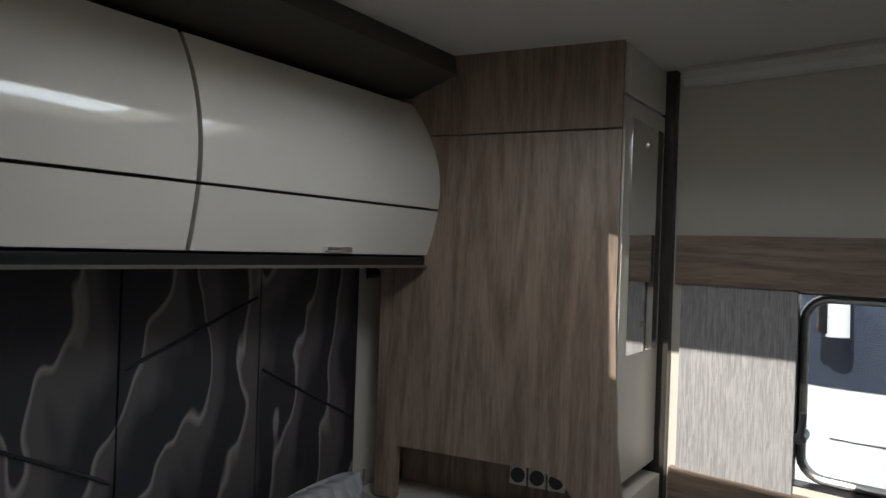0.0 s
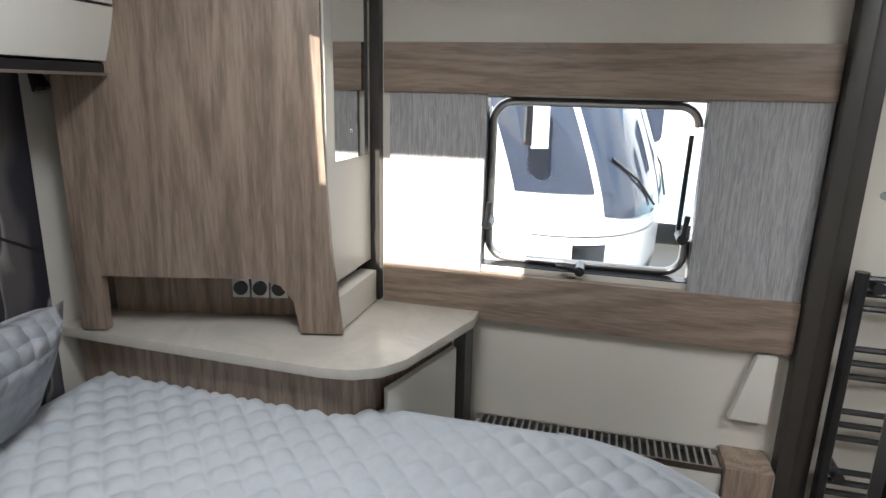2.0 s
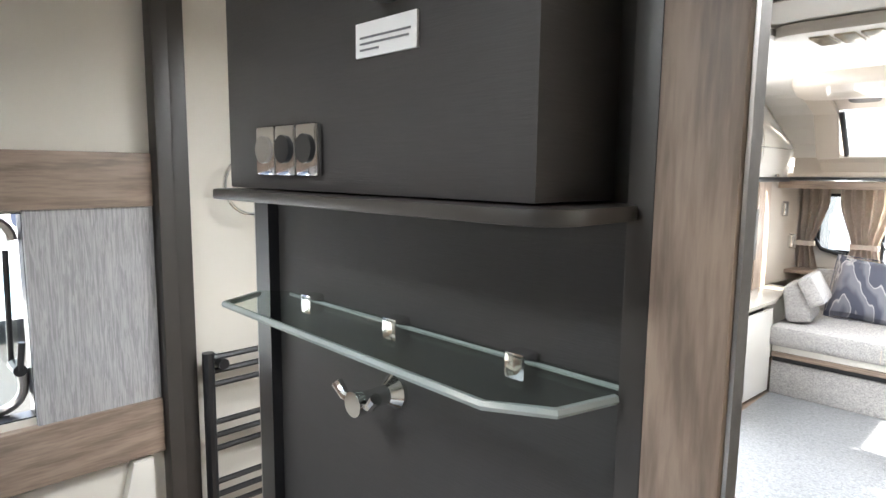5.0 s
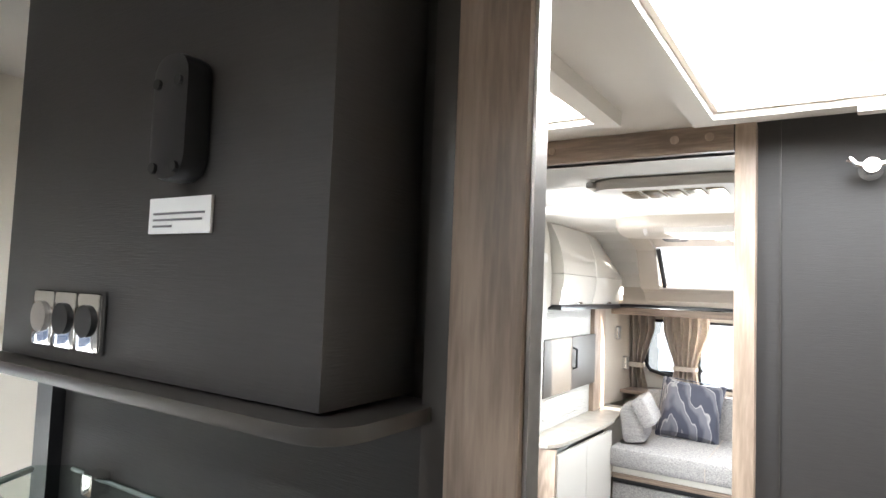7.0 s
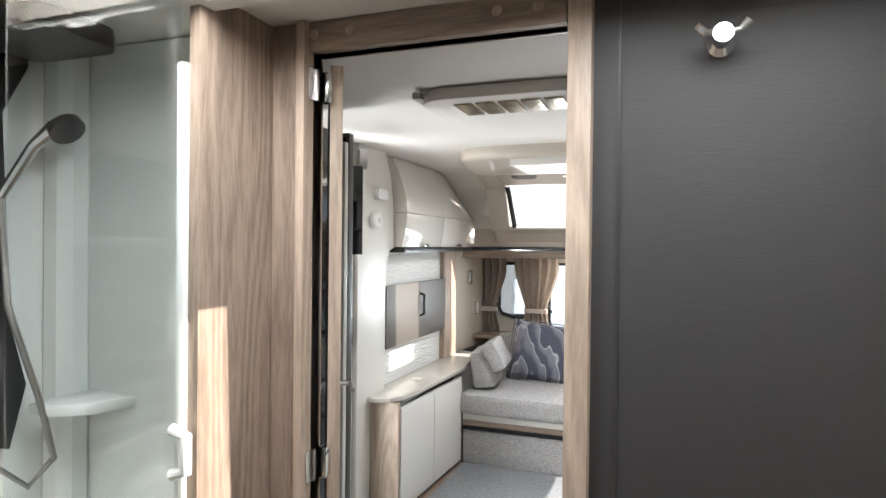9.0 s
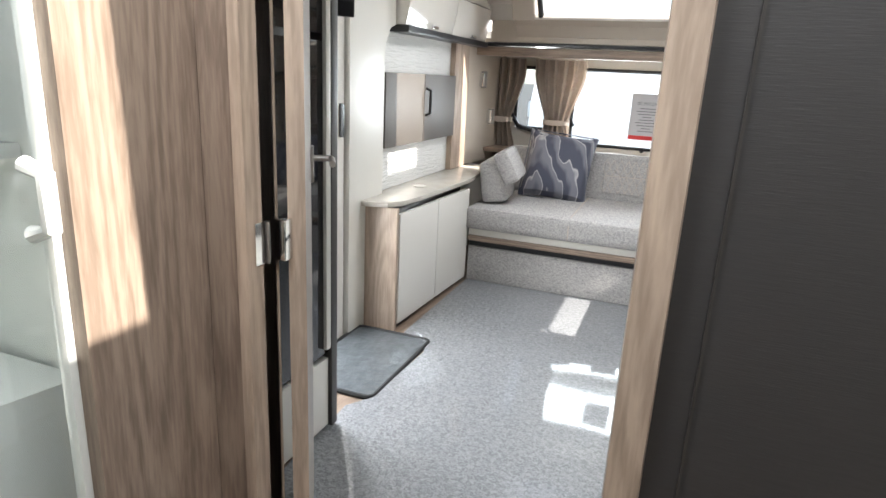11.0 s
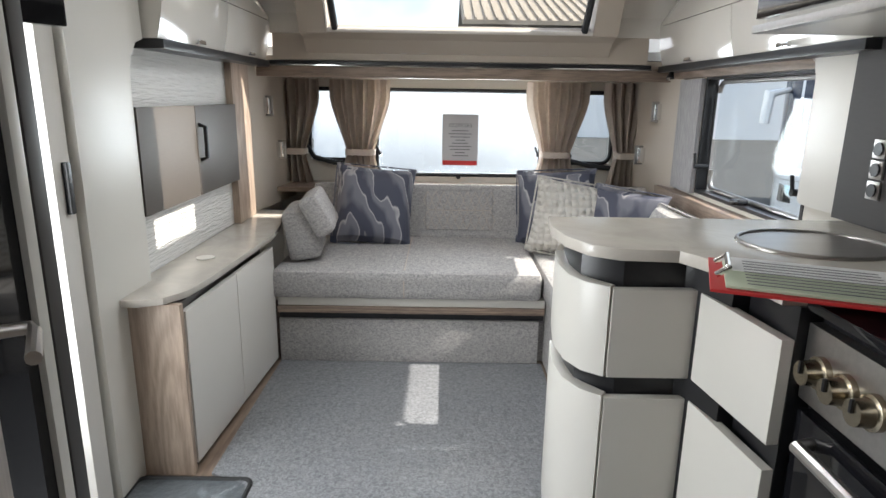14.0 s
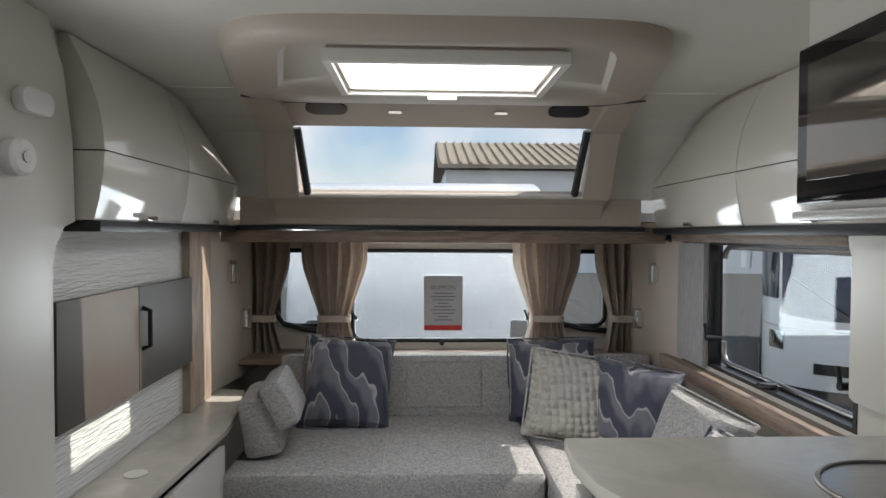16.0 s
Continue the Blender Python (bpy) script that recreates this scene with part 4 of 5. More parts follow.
part("mount", tube([(0, 2.24, 1.475), (0.05, 2.24, 1.475)], 0.018), CHROME, rg)

# ---- washroom ----
setting("wall_washroom_left", box(0.63, 2.93, 0, 0.655, 3.19, 1.949), WOOD, "walnut end panel by the shower")
setting("wall_partition", pierced("y", 3.19, 3.225, (0.0, 2.27), (0, 1.949), [(0.752, 1.352, 0.0, 1.88)]), DARK, "dark partition with a doorway")
setting("partition_return", box(0.656, 3.165, 0.0, 0.728, 3.189, 1.949, 0.006), WOOD, "walnut corner panel")
setting("door_frame_left", box(0.729, 3.15, 0, 0.752, 3.235, 1.949, 0.006), WOOD_PALE, "walnut door frame")
setting("door_frame_right", box(1.342, 3.165, 0, 1.392, 3.235, 1.949, 0.014), WOOD_PALE, "walnut door frame")
setting("door_lintel", box(0.753, 3.168, 1.88, 1.341, 3.235, 1.949, 0.004), WOOD_X, "walnut door lintel")
setting("panel_seam", box(1.439, 3.186, 0, 1.443, 3.19, 1.949), DARKTRIM, "joint of the dark partition")
for x in (0.767, 0.86, 1.2, 1.285):
    single("screw_cap", tube([(x, 3.168, 1.918), (x, 3.165, 1.918)], 0.011, n=16), WOOD_PALE, "round pale screw cap", "screw cap", "screw caps")
sh = thing("shower_cubicle", "white moulded shower cubicle with a clear screen", "shower")
part("rear_wall", box(0.004, 2.55, 0.1, 0.60, 2.57, 1.945, 0.006), SHOWER, sh)
part("front_wall", box(0.004, 3.14, 0.1, 0.626, 3.18, 1.945, 0.01), SHOWER, sh)
part("side_wall", box(0.002, 2.572, 0.1, 0.03, 3.138, 1.945, 0.008), SHOWER, sh)
part("corner_cove", tube([(0.05, 3.12, 0.1), (0.05, 3.12, 1.94)], 0.06), SHOWER, sh)
part("corner_shelf", slab([(0.10, 3.138), (0.10, 2.98), (0.18, 2.99), (0.24, 3.04), (0.27, 3.138)], 1.02, 1.05, "z", 0.01), SHOWER, sh)
part("seat", slab([(0.035, 3.138), (0.035, 2.74), (0.2, 2.76), (0.33, 2.9), (0.38, 3.138)], 0.2, 0.62, "z", 0.05), SHOWER, sh)
part("tray", slab(rounded(0.0, 2.58, 0.60, 3.13, 0.06), 0.0, 0.12, "z", 0.02), SHOWER, sh)
p = part("screen", box(0.612, 2.58, 0.14, 0.618, 2.92, 1.93), ACRYL, sh, "clear shower screen")
p.visible_shadow = False
part("screen_post", box(0.608, 2.918, 0.12, 0.629, 2.94, 1.80, 0.005), SHOWER, sh)
part("screen_handle", tube([(0.62, 2.90, 0.98), (0.655, 2.90, 0.99), (0.655, 2.90, 1.06), (0.62, 2.90, 1.07)], 0.012), SHOWER, sh)
hs = thing("shower_column", "black shower column with a chrome hand shower", "shower fitting")
hs.matrix_world = pose(0, 0.20, 0.14)
part("column", slab([(2.62, 0.85), (2.76, 0.80), (2.80, 0.95), (2.76, 1.1), (2.74, 1.60), (2.80, 1.72), (2.80, 1.80), (2.60, 1.80)], 0.03, 0.07, "x", 0.012), BLACK, hs)
part("rain_head", slab(rounded(0.04, 2.62, 0.34, 2.84, 0.06), 1.74, 1.79, "z", 0.015), BLACK, hs)
part("hand_shower", tube([(0.09, 2.72, 1.40), (0.14, 2.76, 1.52), (0.18, 2.79, 1.57)], [0.012, 0.014, 0.022]), CHROME, hs)
part("spray_face", moved(tube([(0, 0, 0), (0.012, 0, -0.012)], 0.04, n=20), pose(0.19, 2.80, 1.57)), BLACK, hs)
part("hose", tube([(0.09, 2.72, 1.40), (0.10, 2.73, 1.15), (0.14, 2.78, 0.92), (0.16, 2.80, 0.78), (0.13, 2.76, 0.72), (0.09, 2.71, 0.78), (0.08, 2.70, 1.0)], 0.008), STEEL, hs)

dl = thing("washroom_door", "grey oak-look door standing open on brass-coloured hinges", "door")
dl.matrix_world = pose(0.765, 3.245, 0.0, 0, 0, 122)
part("leaf", box(0.0, -0.028, 0.02, 0.535, 0.0, 1.868, 0.002), DOOR_WOOD, dl)
part("edge", box(-0.006, -0.029, 0.02, -0.001, 0.001, 1.868), WOOD_PALE, dl)
part("lever_plate", box(0.475, -0.036, 0.93, 0.505, -0.029, 1.02, 0.003), STEEL, dl)
part("lever", tube([(0.49, -0.036, 0.99), (0.49, -0.075, 0.99), (0.47, -0.08, 0.99), (0.39, -0.08, 0.99)], 0.008), STEEL, dl)
for z in (0.92, 1.81):
    hg = thing("butt_hinge", "steel flush door hinge with screws", "hinge", "door hinges")
    part("frame_leaf", box(0.753, 3.168, z - 0.036, 0.755, 3.19, z + 0.036), CHROME, hg)
    part("door_leaf", box(0.756, 3.215, z - 0.036, 0.778, 3.238, z + 0.036, 0.002), CHROME, hg)
    part("pin", tube([(0.758, 3.195, z - 0.036), (0.758, 3.195, z + 0.036)], 0.005), STEEL, hg)

# ---- kitchen ----
fr = thing("fridge", "tall black fridge beside the entrance", "fridge")
part("case", box(0.0, 3.24, 0.02, 0.36, 4.02, 1.86, 0.006), DARKTRIM, fr)
part("upper_door", box(0.361, 3.30, 1.30, 0.385, 3.99, 1.84, 0.004), GLOSSBLACK, fr)
part("lower_door", box(0.361, 3.30, 0.30, 0.385, 3.99, 1.28, 0.004), GLOSSBLACK, fr)
part("plinth_flap", box(0.361, 3.30, 0.03, 0.385, 3.99, 0.28, 0.004), CABINET, fr)
part("handle_strip", box(0.385, 3.96, 0.32, 0.398, 3.985, 1.82, 0.003), CABINET, fr)
part("side_trim", box(0.361, 3.995, 0.02, 0.395, 4.03, 1.86, 0.004), DARKTRIM, fr)
single("entrance_shelf", slab(rounded(0.05, 4.03, 0.35, 4.09, 0.02), 0.80, 0.82, "z", 0.004), CABINET, "small white shelf by the entrance", "shelf")
ent = thing("entrance_doorway", "white entrance door frame with blind track", "door frame")
part("jamb", box(-0.06, 4.62, 0.0, 0.03, 4.70, 1.80, 0.012), CEIL, ent)
part("jamb", box(-0.06, 4.035, 0.0, 0.02, 4.06, 1.80, 0.008), CEIL, ent)
part("head", box(-0.06, 4.04, 1.782, 0.03, 4.70, 1.84, 0.008), CEIL, ent)
part("sill", box(-0.06, 4.04, 0.0, 0.04, 4.64, 0.05, 0.012), CEIL, ent)
part("handle", box(0.03, 4.655, 0.93, 0.045, 4.675, 1.07, 0.004), BLACK, ent)
single("television_screen", moved(box(-0.17, -0.015, -0.11, 0.17, 0.015, 0.30, 0.006), pose(0.10, 4.34, 1.50, 0, 0, 60)), GLOSSBLACK, "black glass screen hung by the entrance", "screen")
single("control_panel", moved(box(-0.05, -0.02, -0.05, 0.05, 0.02, 0.05, 0.006), pose(0.07, 4.70, 1.86, 0, 0, -50)), STEEL, "grey control panel under the ceiling", "control panel")
pillar = [(4.71, 0), (5.035, 0), (5.035, 1.30), (5.05, 1.36), (5.09, 1.405), (5.14, 1.42), (5.13, 1.65), (5.09, 1.83), (5.02, 1.949), (4.71, 1.949)]
setting("wall_pillar", slab(pillar, 0.0, 0.05, "x", 0.006), CABINET, "cream pillar beside the entrance")
al = thing("smoke_alarm", "round white smoke alarm on the pillar", "alarm")
part("case", tube([(0.05, 4.875, 1.567), (0.075, 4.875, 1.567), (0.085, 4.875, 1.567)], [0.046, 0.046, 0.038], n=24), ALARM, al)
part("button", tube([(0.085, 4.875, 1.567), (0.089, 4.875, 1.567)], 0.014), STEEL, al)
single("gas_alarm", slab(rounded(4.875, 1.678, 5.0, 1.738, 0.028), 0.05, 0.08, "x", 0.008), ALARM, "white oblong gas alarm on the pillar", "alarm")

sb = thing("sideboard", "slim sideboard with white doors and a walnut end", "sideboard")
part("end_panel", box(0.0, 4.86, 0.0, 0.215, 4.885, 0.605, 0.003), WOOD_PALE, sb)
for y0, y1, a, b in ((4.887, 5.315, 0.22, 0.24), (5.321, 5.75, 0.24, 0.262)):
    part("door", slab([(a - 0.02, y0), (a, y0), (b, y1), (b - 0.02, y1)], 0.03, 0.575, "z", 0.003), WHITE, sb)
part("carcass", box(0.0, 4.89, 0.0, 0.20, 5.76, 0.60), DARKTRIM, sb)
single("slim_worktop", slab([(0.0, 4.82), (0.10, 4.82), (0.17, 4.85), (0.215, 4.93), (0.235, 5.1), (0.265, 5.75), (0.24, 5.98), (0.16, 6.36), (0.0, 6.40)], 0.608, 0.632, "z", 0.006), TOP, "pale stone-look worktop on the sideboard", "worktop")
single("cable_port", tube([(0.12, 5.33, 0.632), (0.12, 5.33, 0.636)], 0.035, n=24), CABINET, "round cream cover in the worktop", "cover")
setting("wall_panel_left", box(0.0, 5.036, 0.634, 0.012, 5.99, 1.418), TEXWALL, "white rippled wall panel")
tvp = thing("wall_cabinet", "dark taupe wall cabinet with a black handle", "cabinet")
part("carcass", box(0.012, 5.037, 0.853, 0.04, 5.985, 1.20), BLACK, tvp)
part("door", box(0.0405, 5.037, 0.85, 0.055, 5.503, 1.205, 0.003), TAUPE, tvp)
part("door", box(0.0405, 5.507, 0.85, 0.055, 5.985, 1.205, 0.003), TAUPE, tvp)
part("handle", tube([(0.053, 5.535, 0.99), (0.08, 5.535, 1.0), (0.08, 5.535, 1.12), (0.053, 5.535, 1.13)], 0.009), BLACK, tvp)
setting("trim_upright", box(0.0, 5.988, 0.634, 0.045, 6.24, 1.40, 0.003), WOOD_PALE, "walnut upright beside the wall cabinet")
for z0, dy, x in ((1.19, 0, 0.06), (0.94, 0.15, 0.085), (1.19, 0, 2.21), (0.94, 0.15, 2.185)):
    lm = thing("wall_lamp", "polished oblong wall lamp", "lamp", "wall lamps")
    part("case", box(x - 0.022, 6.47 + dy, z0 - 0.045, x + 0.022, 6.50 + dy, z0 + 0.045, 0.01), CHROME, lm)
    part("back_plate", box(x - 0.03, 6.501 + dy, z0 - 0.055, x + 0.03, 6.51 + dy, z0 + 0.055, 0.004), STEEL, lm)
setting("corner_panel_left", slab([(0.0, 6.25), (0.02, 6.25), (0.10, 6.91), (0.0, 6.91)], 0.634, 1.42, "z"), MOULD, "beige corner panel")
setting("corner_panel_right", slab([(2.27, 6.25), (2.25, 6.25), (2.17, 6.91), (2.27, 6.91)], 0.634, 1.42, "z"), MOULD, "beige corner panel")


def side_locker(x, s, y0, y1):
    lk = thing("roof_locker", "white gloss curved roof locker", "locker", "lounge lockers")
    pr = [(0.095 + 0.045 * math.sin(k / 8 * 3.1) - 0.07 * (k / 8) ** 2, 1.425 + 0.515 * k / 8) for k in range(9)]
    low, up = pr[:4], pr[3:]

    def crown(y):
        return 1.0 if y < 5.72 else max(0.05, math.sqrt(max(0.0, 1 - ((y - 5.72) / 0.69) ** 2)))

    for i in range(2):
        a, b = y0 + (y1 - y0) * i / 2 + 0.003, y0 + (y1 - y0) * (i + 1) / 2 - 0.003
        seg = [(x + s * u, z) for u, z in low]
        back = [(x + s * 0.002, z) for u, z in low][::-1]
        d2 = part("lower_door", slab(seg + back, a, b, "y", 0.001), WHITE, lk)
        part("handle", box(x + s * 0.118 - 0.008, (a + b) / 2 - 0.035, 1.43, x + s * 0.118 + 0.008, (a + b) / 2 + 0.035, 1.445, 0.003), CHROME, d2)
        loops, zb = [], low[-1][1] + 0.004
        for k in range(15):
            y = a + (b - a) * k / 14
            h = crown(y)
            rows = [(x + s * u, y, zb + (z - low[-1][1]) * h) for u, z in up]
            loops.append(rows + [(x + s * 0.002, y, rows[-1][2]), (x + s * 0.002, y, zb)])
        own = loft(loops, capped=True)
        part("upper_door", own, WHITE, lk)
    part("end_seam", tube([(x + s * (up[-1][0] + 0.004), y, low[-1][1] + (up[-1][1] - low[-1][1]) * crown(y)) for y in [5.5 + 0.06 * k for k in range(15)]], 0.004, n=6), MOULD, lk)
    part("lower_trim", box(min(x, x + s * 0.115), y0, 1.392, max(x, x + s * 0.115), y1, 1.423, 0.004), BLACK, lk)


side_locker(0.0, 1, 5.145, 6.39)
side_locker(2.27, -1, 4.76, 6.39)

ac = thing("air_conditioner", "white ceiling air conditioner with brown grilles", "air conditioner")
part("case", slab(rounded(0.74, 3.80, 1.32, 4.55, 0.10), 1.905, 1.949, "z", 0.02), CEIL, ac)
part("front_trim", box(0.735, 3.80, 1.915, 0.765, 4.5, 1.94, 0.01), STEEL, ac)
for k in range(5):
    part("grille", box(0.86 + k * 0.075, 3.86, 1.898, 0.92 + k * 0.075, 4.02, 1.906, 0.002), BRASS, ac)

# right-hand kitchen
pen = thing("peninsula_cabinet", "curved cream peninsula cabinet with black finger gaps", "cabinet")
def pplan(g):
    return [(2.26, 4.77), (1.36 + g, 4.77), (1.345 + g, 4.62), (1.355 + g, 4.52), (1.39 + g, 4.45 + g), (1.44 + g, 4.415 + g), (1.62, 4.42 + g), (1.635, 4.40 + g), (1.665, 4.30), (2.26, 4.30)]
part("carcass", slab(pplan(0.03), 0.0, 0.885, "z"), BLACK, pen)
for z0, z1 in ((0.05, 0.545), (0.595, 0.825)):
    part("curved_door", slab([(1.365, 4.77), (1.345, 4.62), (1.355, 4.52), (1.385, 4.455), (1.433, 4.418), (1.45, 4.44), (1.40, 4.50), (1.38, 4.62), (1.39, 4.77)], z0, z1, "z", 0.003), CABINET, pen)
    part("flat_door", box(1.440, 4.415, z0, 1.645, 4.44, z1 - 0.005, 0.003), CABINET, pen)
kt = [(2.26, 4.80), (1.345, 4.80), (1.33, 4.66), (1.345, 4.54), (1.385, 4.45), (1.45, 4.41), (1.58, 4.40), (1.605, 4.35), (1.645, 4.25), (1.66, 4.108), (2.26, 4.108)]
single("kitchen_worktop", slab(kt, 0.89, 0.92, "z", 0.006), TOP, "pale stone-look kitchen worktop with curved edge", "worktop")
ck = thing("kitchen_cabinet", "cream kitchen cabinet with black finger gaps", "cabinet")
part("carcass", box(1.70, 4.115, 0.0, 2.26, 4.295, 0.885), BLACK, ck)
part("upper_door", slab([(1.64, 4.40), (1.665, 4.40), (1.70, 4.118), (1.675, 4.115)], 0.60, 0.82, "z", 0.003), CABINET, ck)
part("lower_door", slab([(1.64, 4.40), (1.665, 4.40), (1.70, 4.118), (1.675, 4.115)], 0.05, 0.545, "z", 0.003), CABINET, ck)
cooker = thing("cooker", "black and steel built-in cooker with brass knobs", "cooker")
cooker.matrix_world = pose(0.005, -0.08, 0)
part("case", box(1.74, 3.60, 0.02, 2.26, 4.195, 0.885), BLACK, cooker)
part("control_panel", box(1.712, 3.61, 0.71, 1.74, 4.19, 0.86, 0.004), STEEL, cooker)
for z0, z1 in ((0.42, 0.69), (0.06, 0.39)):
    od = part("oven_door", box(1.71, 3.62, z0, 1.738, 4.18, z1, 0.004), GLOSSBLACK, cooker)
    part("handle", tube([(1.712, 3.68, z1 - 0.04), (1.675, 3.69, z1 - 0.04), (1.675, 4.11, z1 - 0.04), (1.712, 4.12, z1 - 0.04)], 0.013), STEEL, od, "steel bar handle")
for y in (4.13, 4.06, 3.99, 3.86, 3.79, 3.72):
    kb = part("knob", tube([(1.712, y, 0.785), (1.70, y, 0.785), (1.698, y, 0.785), (1.672, y, 0.785)], [0.030, 0.030, 0.024, 0.022], n=20), BRASS, cooker, "brass control knob")
    part("pointer", box(1.668, y - 0.003, 0.785, 1.673, y + 0.003, 0.808), BLACK, kb)
part("hob", box(1.70, 3.60, 0.886, 2.26, 4.188, 0.905, 0.004), GLOSSBLACK, cooker)
for y in (3.76, 4.03):
    for x in (1.84, 2.10):
        part("burner", tube([(x, y, 0.905), (x, y, 0.925)], [0.045, 0.03], n=20), BLACK, cooker)
        part("pan_support", tube([(x - 0.09, y, 0.935), (x + 0.09, y, 0.935)], 0.005, n=6), BLACK, cooker)
ck2 = single("kitchen_end_unit", box(1.69, 3.24, 0.0, 2.19, 3.505, 0.92, 0.004), CABINET, "cream end unit beside the cooker", "cabinet")
sink = thing("sink_cover", "round steel sink in the worktop", "sink")
part("rim", tube([(1.93 + 0.17 * math.cos(a / 32 * 6.2832), 4.48 + 0.15 * math.sin(a / 32 * 6.2832), 0.922) for a in range(33)], 0.006), STEEL, sink)
part("bowl", slab([(1.93 + 0.165 * math.cos(a / 32 * 6.2832), 4.48 + 0.145 * math.sin(a / 32 * 6.2832)) for a in range(32)], 0.9205, 0.9225, "z"), STEEL, sink)
cb = thing("clipboard", "red clipboard holding pale printed forms", "clipboard")
cbm = pose(1.70, 4.12, 0.928, 0, 0, -22)
part("board", moved(box(-0.16, -0.12, 0, 0.16, 0.12, 0.006, 0.002), cbm), RED, cb)
part("form", moved(box(-0.135, -0.108, 0.007, 0.155, 0.108, 0.012, 0.001), cbm), GREENP, cb)
part("form", moved(box(-0.13, 0.0, 0.0125, 0.15, 0.105, 0.0145), cbm), PAPER, cb)
for k in range(9):
    part("print_bar", moved(box(-0.10, -0.095 + k * 0.021, 0.0147, 0.13, -0.09 + k * 0.021, 0.0152), cbm), INK, cb)
part("clip", moved(tube([(-0.15, -0.05, 0.014), (-0.13, -0.05, 0.03), (-0.13, 0.05, 0.03), (-0.15, 0.05, 0.014)], 0.006), cbm), CHROME, cb)
setting("wall_splash", box(2.20, 3.23, 0.921, 2.268, 4.85, 1.42), DARK, "dark linen-textured splashback")
ks = thing("kitchen_socket", "black triple socket in a steel frame", "socket")
for k in range(3):
    part("plate", box(2.192, 4.66, 1.0 + k * 0.055, 2.199, 4.71, 1.05 + k * 0.055, 0.003), STEEL, ks)
    part("socket", tube([(2.193, 4.685, 1.025 + k * 0.055), (2.187, 4.685, 1.025 + k * 0.055)], 0.018), BLACK, ks)
setting("wall_pillar_right", slab([(4.852, 0.92), (5.08, 0.92), (5.10, 0.93), (5.10, 1.33), (5.12, 1.38), (5.16, 1.40), (4.852, 1.40)], 2.235, 2.268, "x", 0.004), CABINET, "cream pillar beside the side window")
mw = thing("microwave", "black glass microwave built into a high cream unit", "microwave")
part("housing", box(1.87, 3.7, 1.425, 2.26, 4.745, 1.949, 0.004), CABINET, mw)
part("front", box(1.845, 3.75, 1.46, 1.869, 4.74, 1.80, 0.006), GLOSSBLACK, mw)
part("window_glass", box(1.841, 3.95, 1.51, 1.846, 4.70, 1.76, 0.002), TVGLASS, mw)
part("bottom_strip", box(1.84, 3.7, 1.425, 1.87, 4.745, 1.445, 0.003), STEEL, mw)

# ---- lounge ----
carpet = [(0.27, 4.86), (0.40, 4.80), (0.44, 4.70), (0.42, 4.24), (0.36, 4.15), (0.40, 3.24), (1.75, 3.24), (1.72, 4.2), (1.65, 4.42), (1.40, 4.46), (1.37, 4.78), (1.52, 4.8), (1.52, 5.77), (0.27, 5.77)]
single("carpet", slab(carpet, 0.0, 0.012, "z", 0.004), CARPET, "grey carpet under clear protective film", "carpet")
mat_ = thing("door_mat", "dark grey mat under film at the entrance", "mat")
part("sheet", slab(rounded(0.04, 4.23, 0.425, 4.83, 0.03), 0.0, 0.011, "z", 0.003), MATM, mat_)
part("binding", tube([(x, y, 0.010) for x, y in rounded(0.045, 4.235, 0.42, 4.825, 0.03)] + [(0.42, 4.795, 0.010)], 0.009, n=6), RUBBER, mat_)
sofa = thing("sofa", "L-shaped grey woven sofa with quilted backrest", "sofa")
part("kick_panel", box(0.27, 5.765, 0.013, 1.50, 5.80, 0.225, 0.004), SOFA, sofa)
# Black bar drawn in for the shade between kick panel and rail.
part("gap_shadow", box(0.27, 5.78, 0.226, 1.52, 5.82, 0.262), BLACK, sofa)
part("rail", box(0.27, 5.745, 0.263, 1.52, 5.80, 0.295, 0.004), WOOD_X, sofa)
part("slat_rail", box(0.27, 5.755, 0.296, 1.52, 5.80, 0.335, 0.004), CABINET, sofa)
part("base", box(0.27, 5.80, 0.013, 2.26, 6.58, 0.33), SOFA, sofa)
part("seat_cushion", box(0.25, 5.725, 0.335, 1.50, 6.50, 0.47, 0.045, seg=4), SOFA, sofa)
part("seam", tube([(0.862, 5.76, 0.4705), (0.862, 6.45, 0.4705)], 0.003, n=5), CURTAIN, sofa)
part("seam", tube([(0.862, 5.7245, 0.35), (0.862, 5.7245, 0.43)], 0.003, n=5), CURTAIN, sofa)
part("side_base", box(1.53, 4.805, 0.013, 2.26, 5.80, 0.33), SOFA, sofa)
part("side_cushion", box(1.51, 4.81, 0.335, 2.05, 6.48, 0.465, 0.04, seg=4), SOFA, sofa)
part("backrest", moved(box(0.30, -0.07, 0.0, 2.2, 0.07, 0.31, 0.035, seg=4), pose(0, 6.53, 0.455, -8)), SOFA, sofa)
part("side_backrest", moved(box(-0.06, 4.85, 0.0, 0.06, 6.45, 0.25, 0.035, seg=4), pose(2.12, 0, 0.455, 0, 8)), SOFA, sofa)
qm = pose(1.13, 6.53, 0.455, -8)
q = part("quilted_panel", moved(box(-0.19, -0.078, 0.05, 0.19, -0.066, 0.275, 0.01), qm), SOFA, sofa)
for k in range(-4, 5):
    for s in (-1, 1):
        for z0 in (0.055, 0.168):
            a = k * 0.045
            part("stitch", moved(tube([(a, -0.079, z0), (a + s * 0.024, -0.079, z0 + 0.05), (a, -0.079, z0 + 0.10)], 0.0016, n=5), qm), CURTAIN, q)
part("stitch", moved(tube([(-0.18, -0.08, 0.162), (0.18, -0.08, 0.162)], 0.0025, n=5), qm), CURTAIN, q)
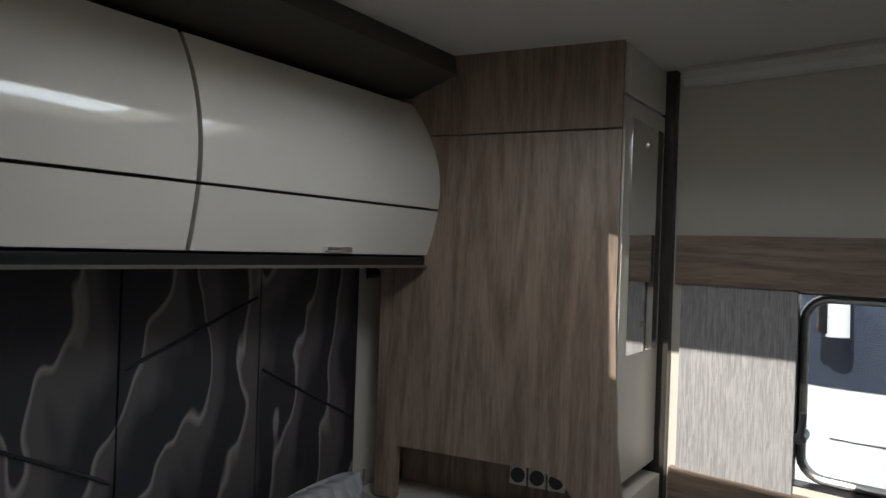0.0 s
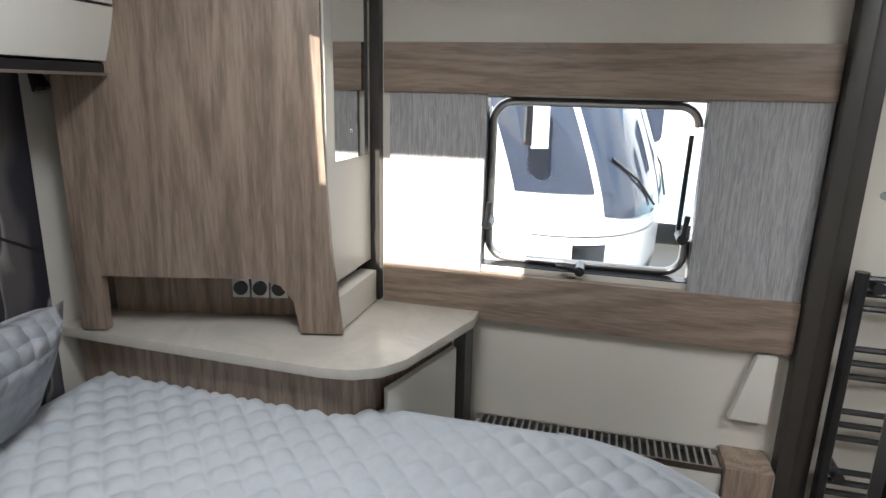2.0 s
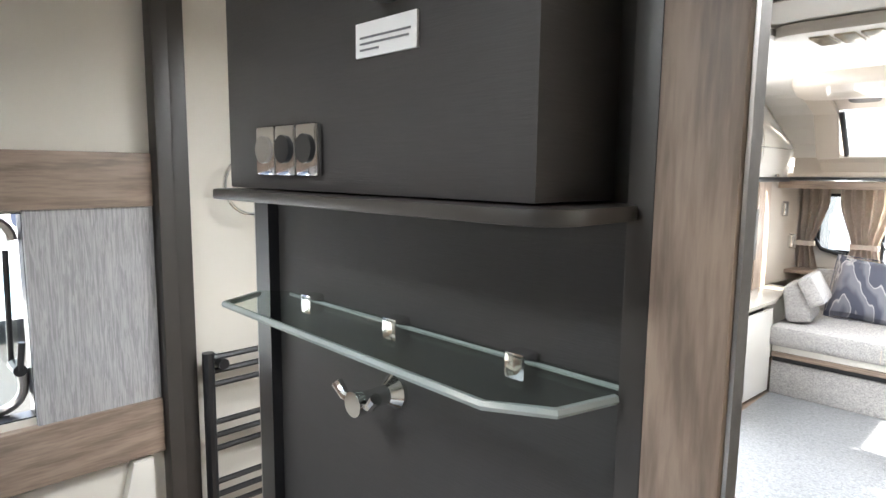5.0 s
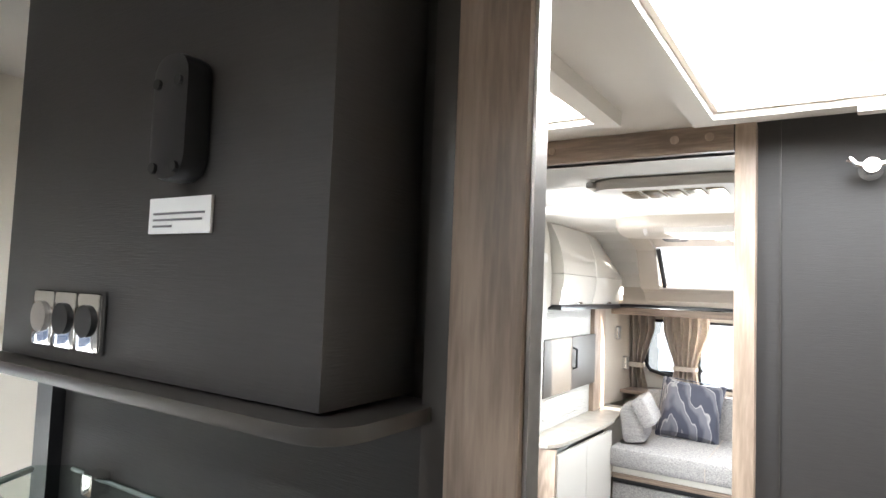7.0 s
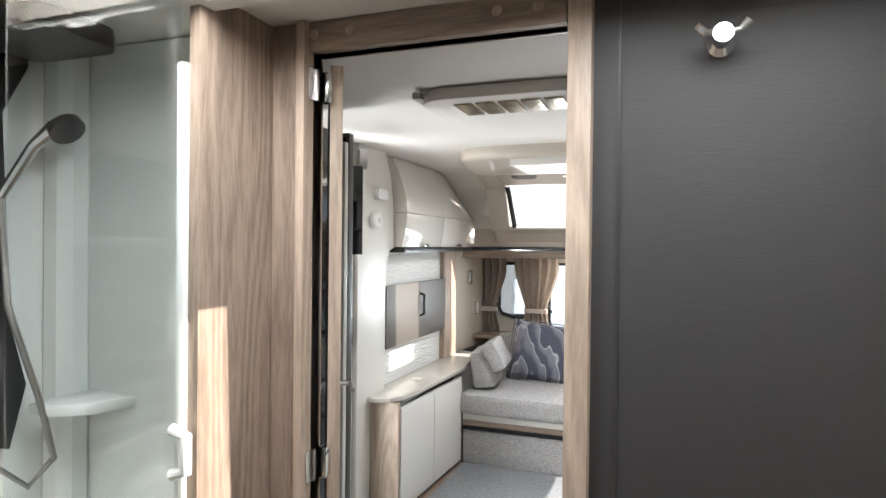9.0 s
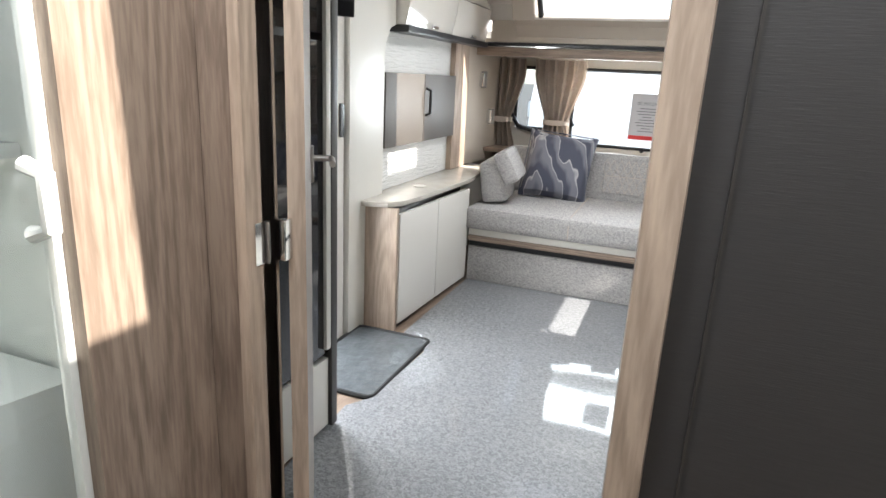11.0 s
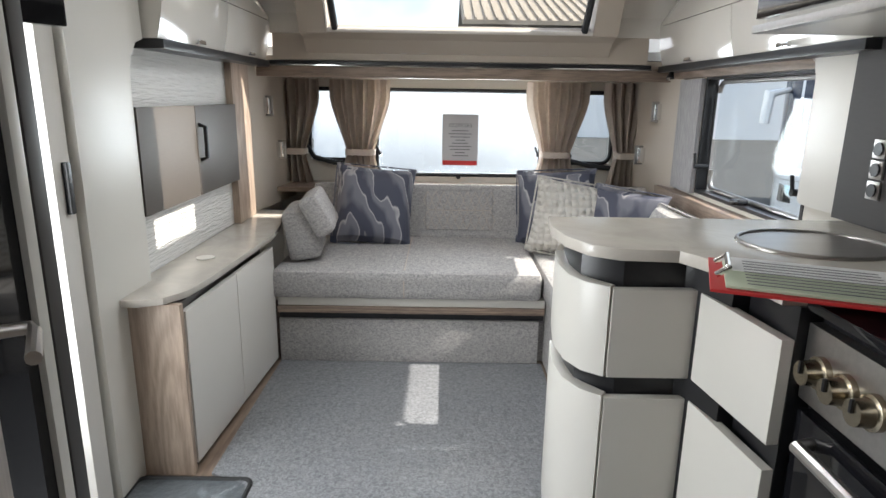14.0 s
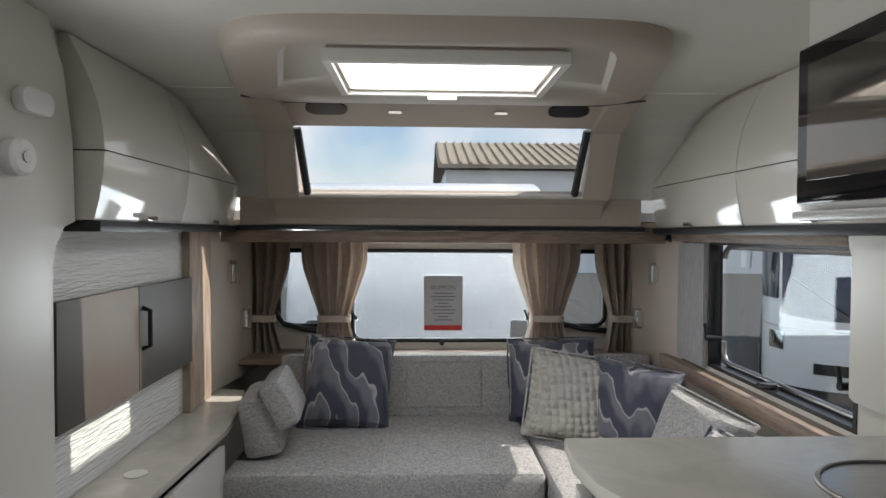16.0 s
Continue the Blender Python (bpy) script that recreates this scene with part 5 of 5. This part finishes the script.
for x in (0.63, 1.5):
    part("seam", moved(tube([(x, -0.071, 0.02), (x, -0.071, 0.29)], 0.003, n=5), pose(0, 6.53, 0.455, -8)), CURTAIN, sofa)


def cushion(w, h, dd, m, mat, label):
    c = thing("cushion", label, "cushion", "sofa cushions")
    part("cover", moved(pillow(w, h, dd), m), mat, c)
    part("piping", moved(tube([(x * (0.92 + 0.08 * abs(z / h * 2) ** 3), 0, z * (0.92 + 0.08 * abs(x / w * 2) ** 3)) for x, z in rounded(-w / 2, -h / 2, w / 2, h / 2, 0.012, 2)], 0.004, n=6), m), mat, c)


cushion(0.44, 0.44, 0.15, pose(0.66, 6.34, 0.67, -18, 5, 4), MARBLE, "blue marbled velvet cushion on the sofa")
cushion(0.44, 0.42, 0.15, pose(1.66, 6.38, 0.67, -16, -4, -14), MARBLE, "blue marbled velvet cushion in the sofa corner")
cushion(0.42, 0.40, 0.15, pose(1.70, 6.14, 0.65, -20, 8, -8), CUSHION_D, "cream diamond-textured cushion on the sofa")
cushion(0.40, 0.38, 0.14, pose(1.93, 6.02, 0.64, -16, 4, -42), MARBLE, "blue marbled velvet cushion on the side seat")
cushion(0.46, 0.36, 0.14, pose(2.0, 5.55, 0.62, -20, 4, -78), SOFA, "pale grey cushion along the side window")
cushion(0.38, 0.36, 0.13, pose(1.93, 5.15, 0.60, -30, 6, -70), MARBLE, "blue marbled velvet cushion leaning low")
arm = thing("bolster", "grey woven bolster with a soft roll at the sofa end", "bolster")
part("lower_pad", moved(box(-0.08, -0.17, -0.13, 0.08, 0.17, 0.12, 0.06, seg=4), pose(0.35, 6.02, 0.61, 0, -8, 6)), SOFA, arm)
part("upper_pad", moved(box(-0.05, -0.17, -0.10, 0.05, 0.17, 0.10, 0.045, seg=4), pose(0.43, 6.0, 0.70, 0, -28, 6)), SOFA, arm)
setting("wall_window_board", box(2.20, 4.86, 0.735, 2.268, 6.40, 0.80, 0.004), WOOD_Y, "walnut board under the side window")
setting("wall_window_rail", box(2.235, 5.11, 1.36, 2.268, 6.40, 1.402, 0.003), WOOD_Y, "walnut rail over the side window")
single("blind_panel", box(2.245, 6.03, 0.81, 2.268, 6.40, 1.355, 0.004), CURTAINBOARD, "pale woven panel beside the side window", "wall panel")
rs = thing("reading_lamp", "small black and chrome reading lamp", "lamp")
part("head", tube([(2.18, 6.25, 1.395), (2.17, 6.24, 1.36)], [0.01, 0.02]), BLACK, rs)
part("lens", tube([(2.17, 6.24, 1.359), (2.168, 6.238, 1.352)], 0.016), CHROME, rs)
